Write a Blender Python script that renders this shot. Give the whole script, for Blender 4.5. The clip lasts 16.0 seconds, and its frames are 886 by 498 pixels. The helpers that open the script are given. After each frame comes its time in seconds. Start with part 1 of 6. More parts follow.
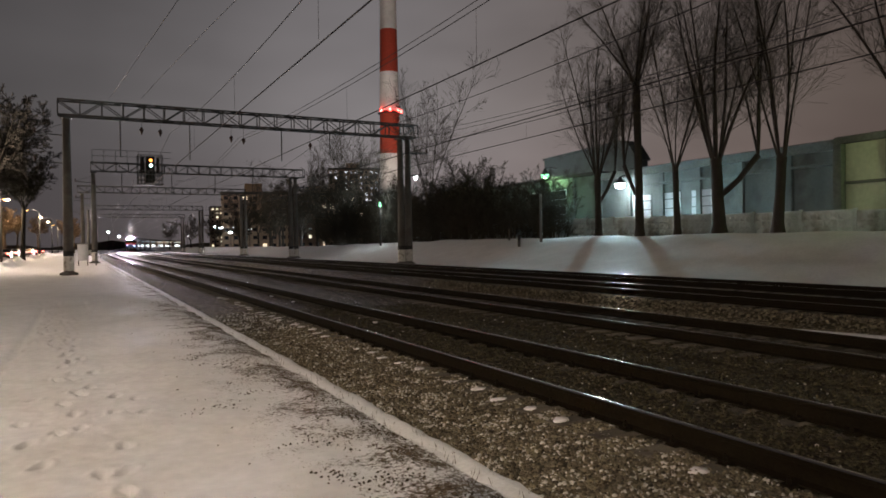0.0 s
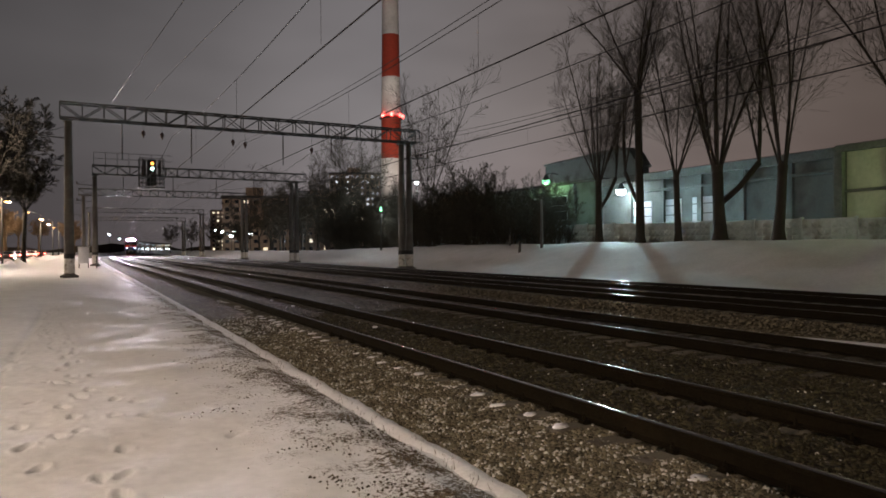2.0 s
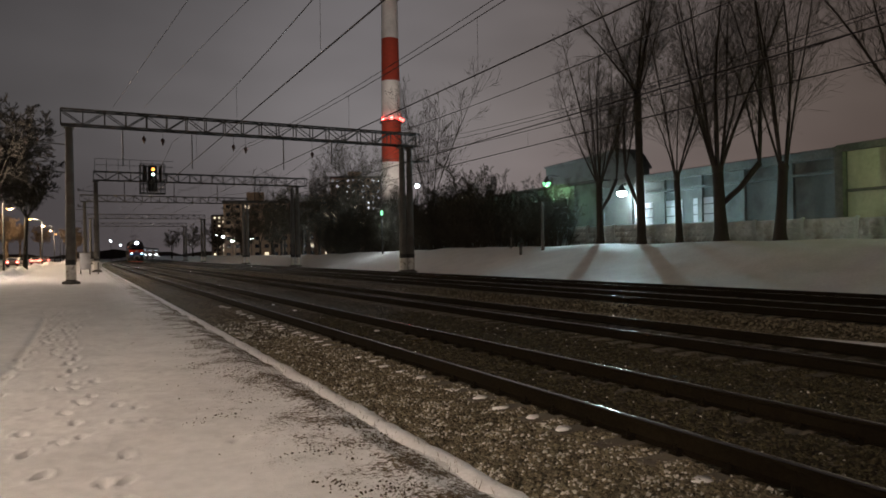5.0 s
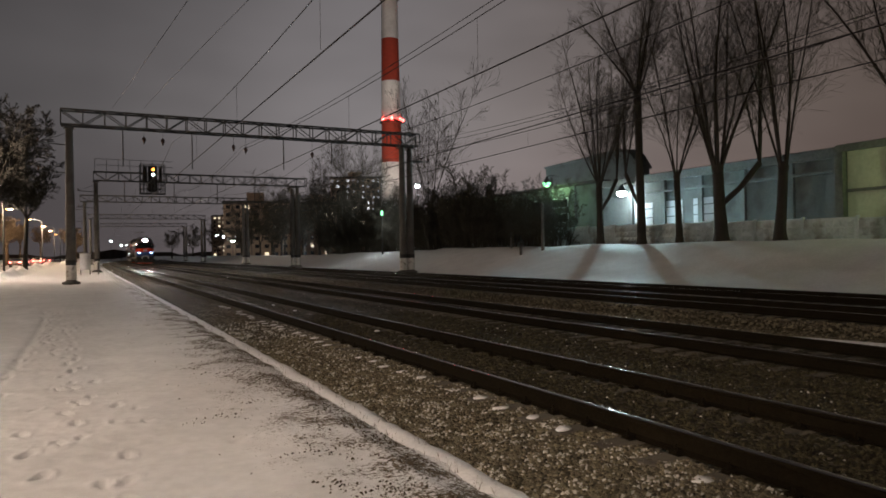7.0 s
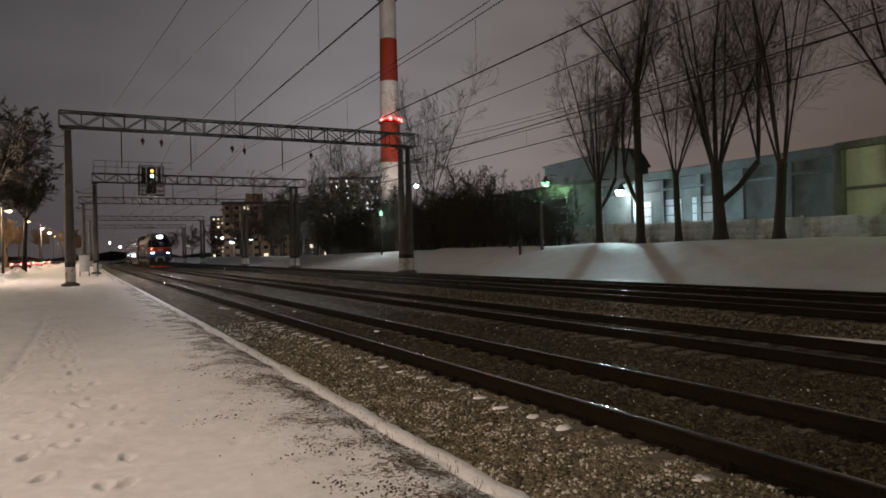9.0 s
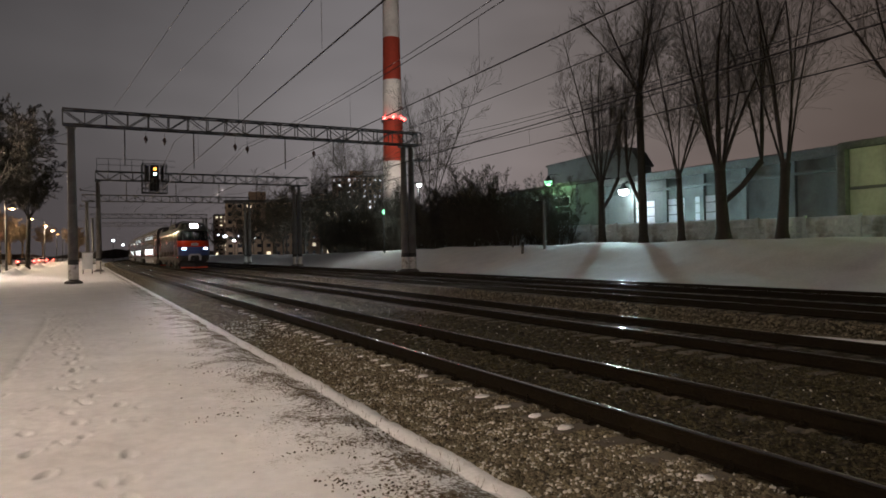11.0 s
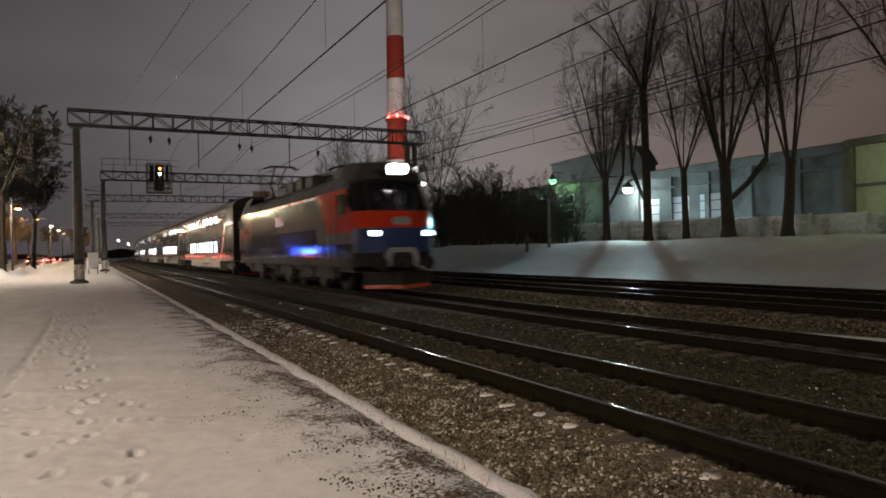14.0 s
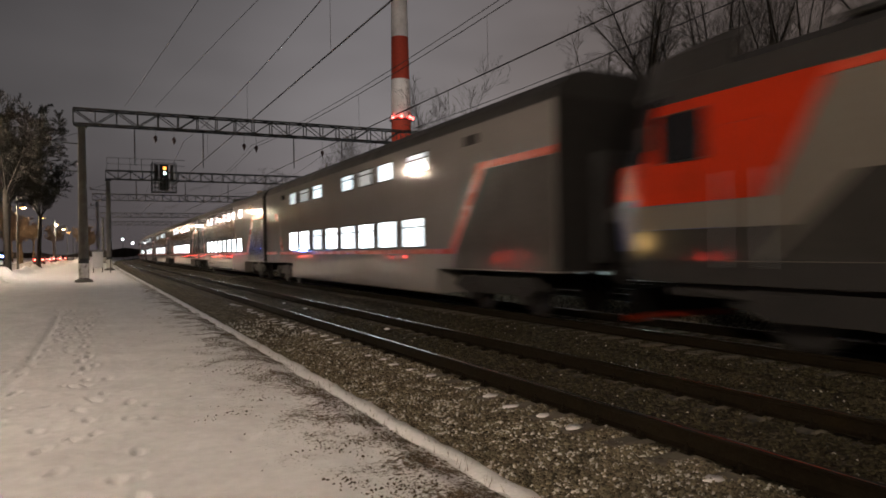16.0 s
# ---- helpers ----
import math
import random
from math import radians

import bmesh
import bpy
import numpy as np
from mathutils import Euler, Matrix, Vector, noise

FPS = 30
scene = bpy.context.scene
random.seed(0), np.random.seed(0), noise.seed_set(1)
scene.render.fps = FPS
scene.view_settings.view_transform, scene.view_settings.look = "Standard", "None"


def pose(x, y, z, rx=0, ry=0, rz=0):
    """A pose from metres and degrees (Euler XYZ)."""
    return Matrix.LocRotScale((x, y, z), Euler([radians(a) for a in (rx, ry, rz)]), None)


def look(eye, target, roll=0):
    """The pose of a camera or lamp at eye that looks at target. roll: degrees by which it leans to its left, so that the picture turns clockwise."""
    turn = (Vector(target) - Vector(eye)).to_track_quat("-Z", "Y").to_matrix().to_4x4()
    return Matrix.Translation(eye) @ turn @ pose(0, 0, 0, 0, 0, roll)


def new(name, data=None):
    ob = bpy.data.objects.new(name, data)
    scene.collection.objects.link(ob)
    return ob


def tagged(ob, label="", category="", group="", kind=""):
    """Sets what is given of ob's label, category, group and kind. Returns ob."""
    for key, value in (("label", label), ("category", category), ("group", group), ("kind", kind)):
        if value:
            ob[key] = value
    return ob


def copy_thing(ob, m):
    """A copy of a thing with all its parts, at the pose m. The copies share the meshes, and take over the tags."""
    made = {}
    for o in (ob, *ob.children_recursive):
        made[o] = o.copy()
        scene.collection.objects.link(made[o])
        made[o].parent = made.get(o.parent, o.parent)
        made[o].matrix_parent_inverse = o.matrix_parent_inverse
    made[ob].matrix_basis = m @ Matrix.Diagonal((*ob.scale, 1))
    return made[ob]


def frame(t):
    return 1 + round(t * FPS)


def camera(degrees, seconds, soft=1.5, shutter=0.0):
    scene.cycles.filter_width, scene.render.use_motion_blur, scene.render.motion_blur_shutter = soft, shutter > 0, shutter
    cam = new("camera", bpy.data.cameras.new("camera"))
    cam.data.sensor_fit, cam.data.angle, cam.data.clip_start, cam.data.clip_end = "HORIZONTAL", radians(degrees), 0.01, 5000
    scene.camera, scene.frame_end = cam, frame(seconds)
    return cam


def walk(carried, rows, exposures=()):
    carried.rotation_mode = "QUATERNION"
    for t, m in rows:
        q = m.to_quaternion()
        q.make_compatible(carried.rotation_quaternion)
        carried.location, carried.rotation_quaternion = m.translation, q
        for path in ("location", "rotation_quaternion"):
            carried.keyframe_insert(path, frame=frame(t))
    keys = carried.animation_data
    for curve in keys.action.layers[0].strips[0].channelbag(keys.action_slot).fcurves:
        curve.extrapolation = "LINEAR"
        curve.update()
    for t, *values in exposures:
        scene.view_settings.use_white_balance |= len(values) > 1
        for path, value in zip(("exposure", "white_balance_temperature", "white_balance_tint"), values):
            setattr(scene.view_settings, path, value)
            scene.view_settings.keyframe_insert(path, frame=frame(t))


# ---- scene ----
# The camera: hand-held, at one spot beside the line, turning a little.
cam = camera(65.9, 16.0, soft=1.7, shutter=0.9)
walk(cam, [
    (0.0, pose(0, 0, 1.54, 89.460, 0.843, -27.668)),
    (0.5, pose(0, 0, 1.54, 89.497, 0.758, -27.682)),
    (1.0, pose(0, 0, 1.54, 89.621, 0.619, -27.683)),
    (1.5, pose(0, 0, 1.54, 89.782, 0.533, -27.674)),
    (2.0, pose(0, 0, 1.54, 89.891, 0.443, -27.618)),
    (2.5, pose(0, 0, 1.54, 89.943, 0.563, -27.617)),
    (3.0, pose(0, 0, 1.54, 89.998, 0.517, -27.550)),
    (3.5, pose(0, 0, 1.54, 90.044, 0.610, -27.548)),
    (4.0, pose(0, 0, 1.54, 90.101, 0.820, -27.538)),
    (6.5, pose(0, 0, 1.54, 90.171, 0.970, -27.513)),
    (7.0, pose(0, 0, 1.54, 90.167, 0.959, -27.513)),
    (7.5, pose(0, 0, 1.54, 90.167, 0.951, -27.517)),
    (8.0, pose(0, 0, 1.54, 90.188, 1.112, -27.558)),
    (8.5, pose(0, 0, 1.54, 90.187, 1.208, -27.565)),
    (9.0, pose(0, 0, 1.54, 90.166, 1.245, -27.574)),
    (11.5, pose(0, 0, 1.54, 90.038, 1.050, -27.334)),
    (12.0, pose(0, 0, 1.54, 90.003, 1.083, -27.326)),
    (12.5, pose(0, 0, 1.54, 89.977, 1.154, -27.268)),
    (13.0, pose(0, 0, 1.54, 89.997, 1.326, -27.162)),
    (13.5, pose(0, 0, 1.54, 89.980, 1.297, -27.084)),
    (14.0, pose(0, 0, 1.54, 89.968, 1.235, -27.003)),
    (14.5, pose(0, 0, 1.54, 89.966, 1.307, -26.897)),
    (15.0, pose(0, 0, 1.54, 89.990, 1.306, -26.828)),
    (15.5, pose(0, 0, 1.54, 90.006, 1.193, -26.761)),
    (16.0, pose(0, 0, 1.54, 90.025, 0.973, -26.686)),
], exposures=((0.0, 0.0), (3.0, 0.0), (4.0, -0.18), (5.3, -0.1), (6.5, 0.0), (16.0, 0.0)))

# ---- world and large lights ----
world = bpy.data.worlds.new("night_sky")
scene.world = world
world.use_nodes = True
wn, wl = world.node_tree.nodes, world.node_tree.links
bg = wn["Background"]
tc = wn.new("ShaderNodeTexCoord")
sep = wn.new("ShaderNodeSeparateXYZ")
wl.new(tc.outputs["Generated"], sep.inputs[0])
ramp = wn.new("ShaderNodeValToRGB")          # city glow on low cloud
ramp.color_ramp.elements[0].position, ramp.color_ramp.elements[0].color = 0.0, (0.118, 0.100, 0.104, 1)
ramp.color_ramp.elements[1].position, ramp.color_ramp.elements[1].color = 0.62, (0.050, 0.046, 0.050, 1)
mid = ramp.color_ramp.elements.new(0.18)
mid.color = (0.125, 0.115, 0.117, 1)
wl.new(sep.outputs["Z"], ramp.inputs[0])
cloud = wn.new("ShaderNodeTexNoise")
cloud.inputs["Scale"].default_value, cloud.inputs["Detail"].default_value = 2.2, 3
stretch = wn.new("ShaderNodeMapping")
stretch.inputs["Scale"].default_value = (1, 1, 2.6)
wl.new(tc.outputs["Generated"], stretch.inputs[0])
wl.new(stretch.outputs[0], cloud.inputs["Vector"])
cmap = wn.new("ShaderNodeMapRange")
cmap.inputs[1].default_value, cmap.inputs[2].default_value = 0.3, 0.72
cmap.inputs[3].default_value, cmap.inputs[4].default_value = 0.80, 1.22
wl.new(cloud.outputs["Fac"], cmap.inputs[0])
mulw = wn.new("ShaderNodeMix")
mulw.data_type, mulw.blend_type = "RGBA", "MULTIPLY"
mulw.inputs[0].default_value = 1
wl.new(ramp.outputs[0], mulw.inputs[6])
wl.new(cmap.outputs[0], mulw.inputs[7])
east = wn.new("ShaderNodeMapRange")          # browner and darker towards the east, for twig haze and vignetting
east.inputs[1].default_value, east.inputs[2].default_value = 0.35, 0.95
wl.new(sep.outputs["X"], east.inputs[0])
tint = wn.new("ShaderNodeMix")
tint.data_type, tint.blend_type = "RGBA", "MULTIPLY"
tint.inputs[7].default_value = (0.78, 0.62, 0.50, 1)
wl.new(east.outputs[0], tint.inputs[0])
wl.new(mulw.outputs[2], tint.inputs[6])
wl.new(tint.outputs[2], bg.inputs["Color"])
lobe = wn.new("ShaderNodeVectorMath")         # the town centre's glow, north-north-east
lobe.operation = "DOT_PRODUCT"
lobe.inputs[1].default_value = (0.55, 0.81, 0.2)
wl.new(tc.outputs["Generated"], lobe.inputs[0])
lmap = wn.new("ShaderNodeValToRGB")
for pos, val in ((0.6, 0.15), (0.84, 0.40), (0.91, 0.58)):
    lmap.color_ramp.elements.new(pos).color = (val, val, val, 1)
lmap.color_ramp.elements[0].color, lmap.color_ramp.elements[-1].color = (0.09, 0.09, 0.09, 1), (0.98, 0.98, 0.98, 1)
wl.new(lobe.outputs["Value"], lmap.inputs[0])
dbl = wn.new("ShaderNodeMath")
dbl.operation = "MULTIPLY"
dbl.inputs[1].default_value = 2.0
wl.new(lmap.outputs[0], dbl.inputs[0])
wl.new(dbl.outputs[0], bg.inputs["Strength"])


def point_lamp(name, place, watts, colour, radius=0.2):
    d = bpy.data.lights.new(name, "POINT")
    d.energy, d.color, d.shadow_soft_size = watts, colour, radius
    ob = new(name, d)
    ob.location = place
    return ob


ROAD_X = -12.5                                # the road's middle line
LAMP_Y = (-62, -28, 2.5, 58, 92, 126, 160, 194, 228, 262)
for ly in LAMP_Y[:9]:
    point_lamp("street_lamp_light", (-10.35 + (0.9 if ly > 150 else 0), ly, 8.9), 6700 if ly < 10 else 8000 if ly < 60 else 6500, (1.0, 0.80, 0.63) if ly < 60 else (1.0, 0.76, 0.52), 0.25)
FLOOD = (40.6, 44.7, 6.5)                       # white floodlight on the shed wall
point_lamp("floodlight_light", (FLOOD[0], FLOOD[1], FLOOD[2] - 0.66), 520, (0.80, 0.97, 1.0), 0.18)
beam = bpy.data.lights.new("floodlight_beam", "SPOT")          # the same floodlight's beam over fence and bank
beam.energy, beam.color, beam.shadow_soft_size, beam.spot_size, beam.spot_blend = 10500, (0.62, 0.93, 1.0), 0.18, radians(140), 0.5
beam_ob = new("floodlight_beam", beam)
beam_ob.matrix_world = look((FLOOD[0] - 0.3, FLOOD[1], FLOOD[2] - 0.55), (20, 26, 0))
GREEN = (40.6, 55.4, 8.3)
point_lamp("yard_lamp_light", (GREEN[0], GREEN[1], GREEN[2] - 0.66), 420, (0.55, 1.0, 0.45), 0.2)
YELLOW = (37.0, 17.5, 7.7)
point_lamp("gable_lamp_light", (YELLOW[0], YELLOW[1], YELLOW[2] - 0.66), 330, (0.68, 1.0, 0.36), 0.25)

for yx, yy, yz, yw in ((48.0, 118.6, 5.9, 9000), (43.0, 90.3, 10.3, 6000), (28.3, 68.4, 5.2, 450)):     # the yard floodlights beyond the bank
    point_lamp("yard_floodlight_light", (yx, yy, yz), yw, (0.85, 0.97, 1.0), 0.3)
stack_beam = bpy.data.lights.new("stack_fill_spot", "SPOT")     # unseen spot, added to brighten the chimney
stack_beam.energy, stack_beam.color, stack_beam.shadow_soft_size, stack_beam.spot_size, stack_beam.spot_blend = 160000, (1.0, 0.88, 0.80), 0.5, radians(62), 0.4
stack_ob = new("stack_fill_spot", stack_beam)
stack_ob.matrix_world = look((92, 205, 14), (119, 275, 72))

# ---- materials ----


def mat(name, colour, rough=0.6, metal=0.0, vary=0.25, scale=6.0, bump=0.0, bump_scale=40.0, per_object=0.0, per_island=0.0, spec=0.5, gloss_vary=0.1, dirt=None, dirt_scale=1.5, dirt_at=(0.5, 0.7)):
    """A surface with variation at two scales, optional stains and fine relief."""
    m = bpy.data.materials.new(name)
    m.use_nodes = True
    n, l = m.node_tree.nodes, m.node_tree.links
    b = n["Principled BSDF"]
    b.inputs["Metallic"].default_value, b.inputs["Specular IOR Level"].default_value = metal, spec
    t = n.new("ShaderNodeTexCoord")
    n1, n2 = n.new("ShaderNodeTexNoise"), n.new("ShaderNodeTexNoise")
    n1.inputs["Scale"].default_value, n1.inputs["Detail"].default_value = scale, 6
    n2.inputs["Scale"].default_value, n2.inputs["Detail"].default_value = scale * 9, 3
    l.new(t.outputs["Object"], n1.inputs["Vector"])
    l.new(t.outputs["Object"], n2.inputs["Vector"])
    add = n.new("ShaderNodeMath")
    add.operation = "ADD"
    l.new(n1.outputs["Fac"], add.inputs[0])
    l.new(n2.outputs["Fac"], add.inputs[1])
    src = add.outputs[0]
    if per_object or per_island:
        oi = n.new("ShaderNodeObjectInfo" if per_object else "ShaderNodeNewGeometry")
        ma = n.new("ShaderNodeMath")
        ma.operation = "MULTIPLY_ADD"
        ma.inputs[1].default_value = per_object or per_island
        l.new(oi.outputs["Random" if per_object else "Random Per Island"], ma.inputs[0])
        l.new(src, ma.inputs[2])
        src = ma.outputs[0]
    extra = per_object or per_island
    mr = n.new("ShaderNodeMapRange")
    mr.inputs[1].default_value, mr.inputs[2].default_value = 0.65, 1.35 + extra
    mr.inputs[3].default_value, mr.inputs[4].default_value = 1 - vary, 1 + vary
    l.new(src, mr.inputs[0])
    mx = n.new("ShaderNodeMix")
    mx.data_type, mx.blend_type = "RGBA", "MULTIPLY"
    mx.inputs[0].default_value = 1
    mx.inputs[6].default_value = (*colour, 1)
    l.new(mr.outputs[0], mx.inputs[7])
    out = mx.outputs[2]
    if dirt:
        dn = n.new("ShaderNodeTexNoise")
        dn.inputs["Scale"].default_value, dn.inputs["Detail"].default_value = dirt_scale, 8
        l.new(t.outputs["Object"], dn.inputs["Vector"])
        dr = n.new("ShaderNodeMapRange")
        dr.inputs[1].default_value, dr.inputs[2].default_value = dirt_at
        l.new(dn.outputs["Fac"], dr.inputs[0])
        dm = n.new("ShaderNodeMix")
        dm.data_type = "RGBA"
        dm.inputs[7].default_value = (*dirt, 1)
        l.new(dr.outputs[0], dm.inputs[0])
        l.new(out, dm.inputs[6])
        out = dm.outputs[2]
    l.new(out, b.inputs["Base Color"])
    rr = n.new("ShaderNodeMapRange")
    rr.inputs[1].default_value, rr.inputs[2].default_value = 0.3, 0.7
    rr.inputs[3].default_value, rr.inputs[4].default_value = max(0.02, rough - gloss_vary), min(1, rough + gloss_vary)
    l.new(n1.outputs["Fac"], rr.inputs[0])
    l.new(rr.outputs[0], b.inputs["Roughness"])
    if bump:
        bn = n.new("ShaderNodeTexNoise")
        bn.inputs["Scale"].default_value, bn.inputs["Detail"].default_value = bump_scale, 5
        l.new(t.outputs["Object"], bn.inputs["Vector"])
        bp = n.new("ShaderNodeBump")
        bp.inputs["Strength"].default_value, bp.inputs["Distance"].default_value = 0.6, bump
        l.new(bn.outputs["Fac"], bp.inputs["Height"])
        l.new(bp.outputs[0], b.inputs["Normal"])
    return m


def glow(name, colour, strength, flicker=0.0):
    """Something that gives off light: a lamp lens or a lit room behind a pane."""
    m = bpy.data.materials.new(name)
    m.use_nodes = True
    n, l = m.node_tree.nodes, m.node_tree.links
    b = n["Principled BSDF"]
    b.inputs["Base Color"].default_value = (*[min(1, c * 0.6) for c in colour], 1)
    b.inputs["Roughness"].default_value = 0.15
    b.inputs["Emission Color"].default_value = (*colour, 1)
    b.inputs["Emission Strength"].default_value = strength
    if flicker:                               # rooms differ in brightness
        oi = n.new("ShaderNodeObjectInfo")
        mr = n.new("ShaderNodeMapRange")
        mr.inputs[3].default_value, mr.inputs[4].default_value = strength * (1 - flicker), strength * (1 + flicker)
        l.new(oi.outputs["Random"], mr.inputs[0])
        l.new(mr.outputs[0], b.inputs["Emission Strength"])
    return m


def ground_material():
    """Trodden snow; earth, grit and dead grass show through beside the cable duct."""
    m = mat("snow", (0.80, 0.79, 0.80), 0.75, vary=0.10, scale=0.9, spec=0.2)
    n, l = m.node_tree.nodes, m.node_tree.links
    b = n["Principled BSDF"]
    base = b.inputs["Base Color"].links[0].from_socket
    g = n.new("ShaderNodeNewGeometry")
    sp = n.new("ShaderNodeSeparateXYZ")
    l.new(g.outputs["Position"], sp.inputs[0])
    # bare verge: strongest at x 1.9 to 2.5
    up = n.new("ShaderNodeMapRange")
    up.inputs[1].default_value, up.inputs[2].default_value = 0.4, 2.3
    l.new(sp.outputs["X"], up.inputs[0])
    dn = n.new("ShaderNodeMapRange")
    dn.inputs[1].default_value, dn.inputs[2].default_value = 2.47, 2.55
    dn.inputs[3].default_value, dn.inputs[4].default_value = 1, 0
    l.new(sp.outputs["X"], dn.inputs[0])
    near = n.new("ShaderNodeMath")
    near.operation = "MULTIPLY"
    l.new(up.outputs[0], near.inputs[0])
    l.new(dn.outputs[0], near.inputs[1])
    big, small = n.new("ShaderNodeTexNoise"), n.new("ShaderNodeTexNoise")
    big.inputs["Scale"].default_value, big.inputs["Detail"].default_value = 1.9, 6
    small.inputs["Scale"].default_value, small.inputs["Detail"].default_value, small.inputs["Roughness"].default_value = 22, 7, 0.85
    l.new(g.outputs["Position"], big.inputs["Vector"])
    l.new(g.outputs["Position"], small.inputs["Vector"])
    s1 = n.new("ShaderNodeMath")
    s1.operation = "MULTIPLY_ADD"
    s1.inputs[1].default_value = 0.55
    l.new(near.outputs[0], s1.inputs[0])
    l.new(big.outputs["Fac"], s1.inputs[2])
    s2 = n.new("ShaderNodeMath")
    s2.operation = "MULTIPLY_ADD"
    s2.inputs[1].default_value = 2.0
    l.new(small.outputs["Fac"], s2.inputs[0])
    l.new(s1.outputs[0], s2.inputs[2])
    mk = n.new("ShaderNodeMapRange")
    mk.inputs[1].default_value, mk.inputs[2].default_value = 1.95, 2.06
    l.new(s2.outputs[0], mk.inputs[0])
    zone = n.new("ShaderNodeMath")            # only the verge wears through
    zone.operation = "MULTIPLY"
    l.new(mk.outputs[0], zone.inputs[0])
    edge = n.new("ShaderNodeMapRange")
    edge.inputs[1].default_value, edge.inputs[2].default_value = 0.2, 0.6
    l.new(near.outputs[0], edge.inputs[0])
    l.new(edge.outputs[0], zone.inputs[1])
    soil = n.new("ShaderNodeValToRGB")
    soil.color_ramp.elements[0].color, soil.color_ramp.elements[1].color = (0.034, 0.023, 0.012, 1), (0.21, 0.150, 0.090, 1)
    soil.color_ramp.elements[0].position, soil.color_ramp.elements[1].position = 0.35, 0.7
    fine = n.new("ShaderNodeTexNoise")
    fine.inputs["Scale"].default_value, fine.inputs["Detail"].default_value = 45, 4
    l.new(g.outputs["Position"], fine.inputs["Vector"])
    l.new(fine.outputs["Fac"], soil.inputs[0])
    mx = n.new("ShaderNodeMix")
    mx.data_type = "RGBA"
    l.new(zone.outputs[0], mx.inputs[0])
    l.new(base, mx.inputs[6])
    l.new(soil.outputs[0], mx.inputs[7])
    l.new(mx.outputs[2], b.inputs["Base Color"])
    bp = n.new("ShaderNodeBump")
    bp.inputs["Strength"].default_value, bp.inputs["Distance"].default_value = 0.5, 0.02
    l.new(small.outputs["Fac"], bp.inputs["Height"])
    bp2 = n.new("ShaderNodeBump")
    bp2.inputs["Strength"].default_value, bp2.inputs["Distance"].default_value = 0.35, 0.06
    l.new(big.outputs["Fac"], bp2.inputs["Height"])
    l.new(bp.outputs[0], bp2.inputs["Normal"])
    l.new(bp2.outputs[0], b.inputs["Normal"])
    return m


def ballast_material():
    """Crushed granite with a dusting of snow; oily round the rails, dark on the two far tracks, painted dim in the
    foreground.
    """
    m = bpy.data.materials.new("ballast")
    m.use_nodes = True
    n, l = m.node_tree.nodes, m.node_tree.links
    b = n["Principled BSDF"]
    b.inputs["Roughness"].default_value, b.inputs["Specular IOR Level"].default_value = 0.9, 0.2
    g = n.new("ShaderNodeNewGeometry")
    v = n.new("ShaderNodeTexVoronoi")
    v.inputs["Scale"].default_value = 17
    wob = n.new("ShaderNodeTexNoise")
    wob.inputs["Scale"].default_value, wob.inputs["Detail"].default_value = 30, 2
    l.new(g.outputs["Position"], wob.inputs["Vector"])
    mixv = n.new("ShaderNodeMix")
    mixv.data_type = "VECTOR"
    mixv.inputs[0].default_value = 0.035
    l.new(g.outputs["Position"], mixv.inputs[4])
    l.new(wob.outputs["Color"], mixv.inputs[5])
    l.new(mixv.outputs[1], v.inputs["Vector"])
    sc = n.new("ShaderNodeSeparateColor")
    l.new(v.outputs["Color"], sc.inputs[0])
    cr = n.new("ShaderNodeValToRGB")
    e = cr.color_ramp.elements
    e[0].color, e[1].color = (0.020, 0.016, 0.009, 1), (0.30, 0.26, 0.19, 1)
    k = e.new(0.45)
    k.color = (0.064, 0.050, 0.026, 1)
    k = e.new(0.78)
    k.color = (0.112, 0.090, 0.052, 1)
    l.new(sc.outputs[0], cr.inputs[0])
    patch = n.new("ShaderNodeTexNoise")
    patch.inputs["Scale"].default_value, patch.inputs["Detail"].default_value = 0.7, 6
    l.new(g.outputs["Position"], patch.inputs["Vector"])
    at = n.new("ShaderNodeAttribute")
    at.attribute_name = "oil_dim"
    oil_dim = n.new("ShaderNodeMath")
    oil_dim.operation = "MULTIPLY_ADD"
    oil_dim.inputs[1].default_value, oil_dim.inputs[2].default_value = 0.5, -0.25
    l.new(patch.outputs["Fac"], oil_dim.inputs[0])
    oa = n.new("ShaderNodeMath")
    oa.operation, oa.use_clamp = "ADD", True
    l.new(oil_dim.outputs[0], oa.inputs[0])
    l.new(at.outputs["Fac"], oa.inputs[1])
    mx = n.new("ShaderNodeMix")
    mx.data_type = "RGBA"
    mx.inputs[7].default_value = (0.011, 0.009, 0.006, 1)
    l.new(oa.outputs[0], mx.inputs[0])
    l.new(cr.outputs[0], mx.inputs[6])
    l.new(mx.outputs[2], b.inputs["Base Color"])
    bp = n.new("ShaderNodeBump")
    bp.inputs["Strength"].default_value, bp.inputs["Distance"].default_value = 1.0, 0.05
    bp.invert = True
    l.new(v.outputs["Distance"], bp.inputs["Height"])
    l.new(bp.outputs[0], b.inputs["Normal"])
    return m


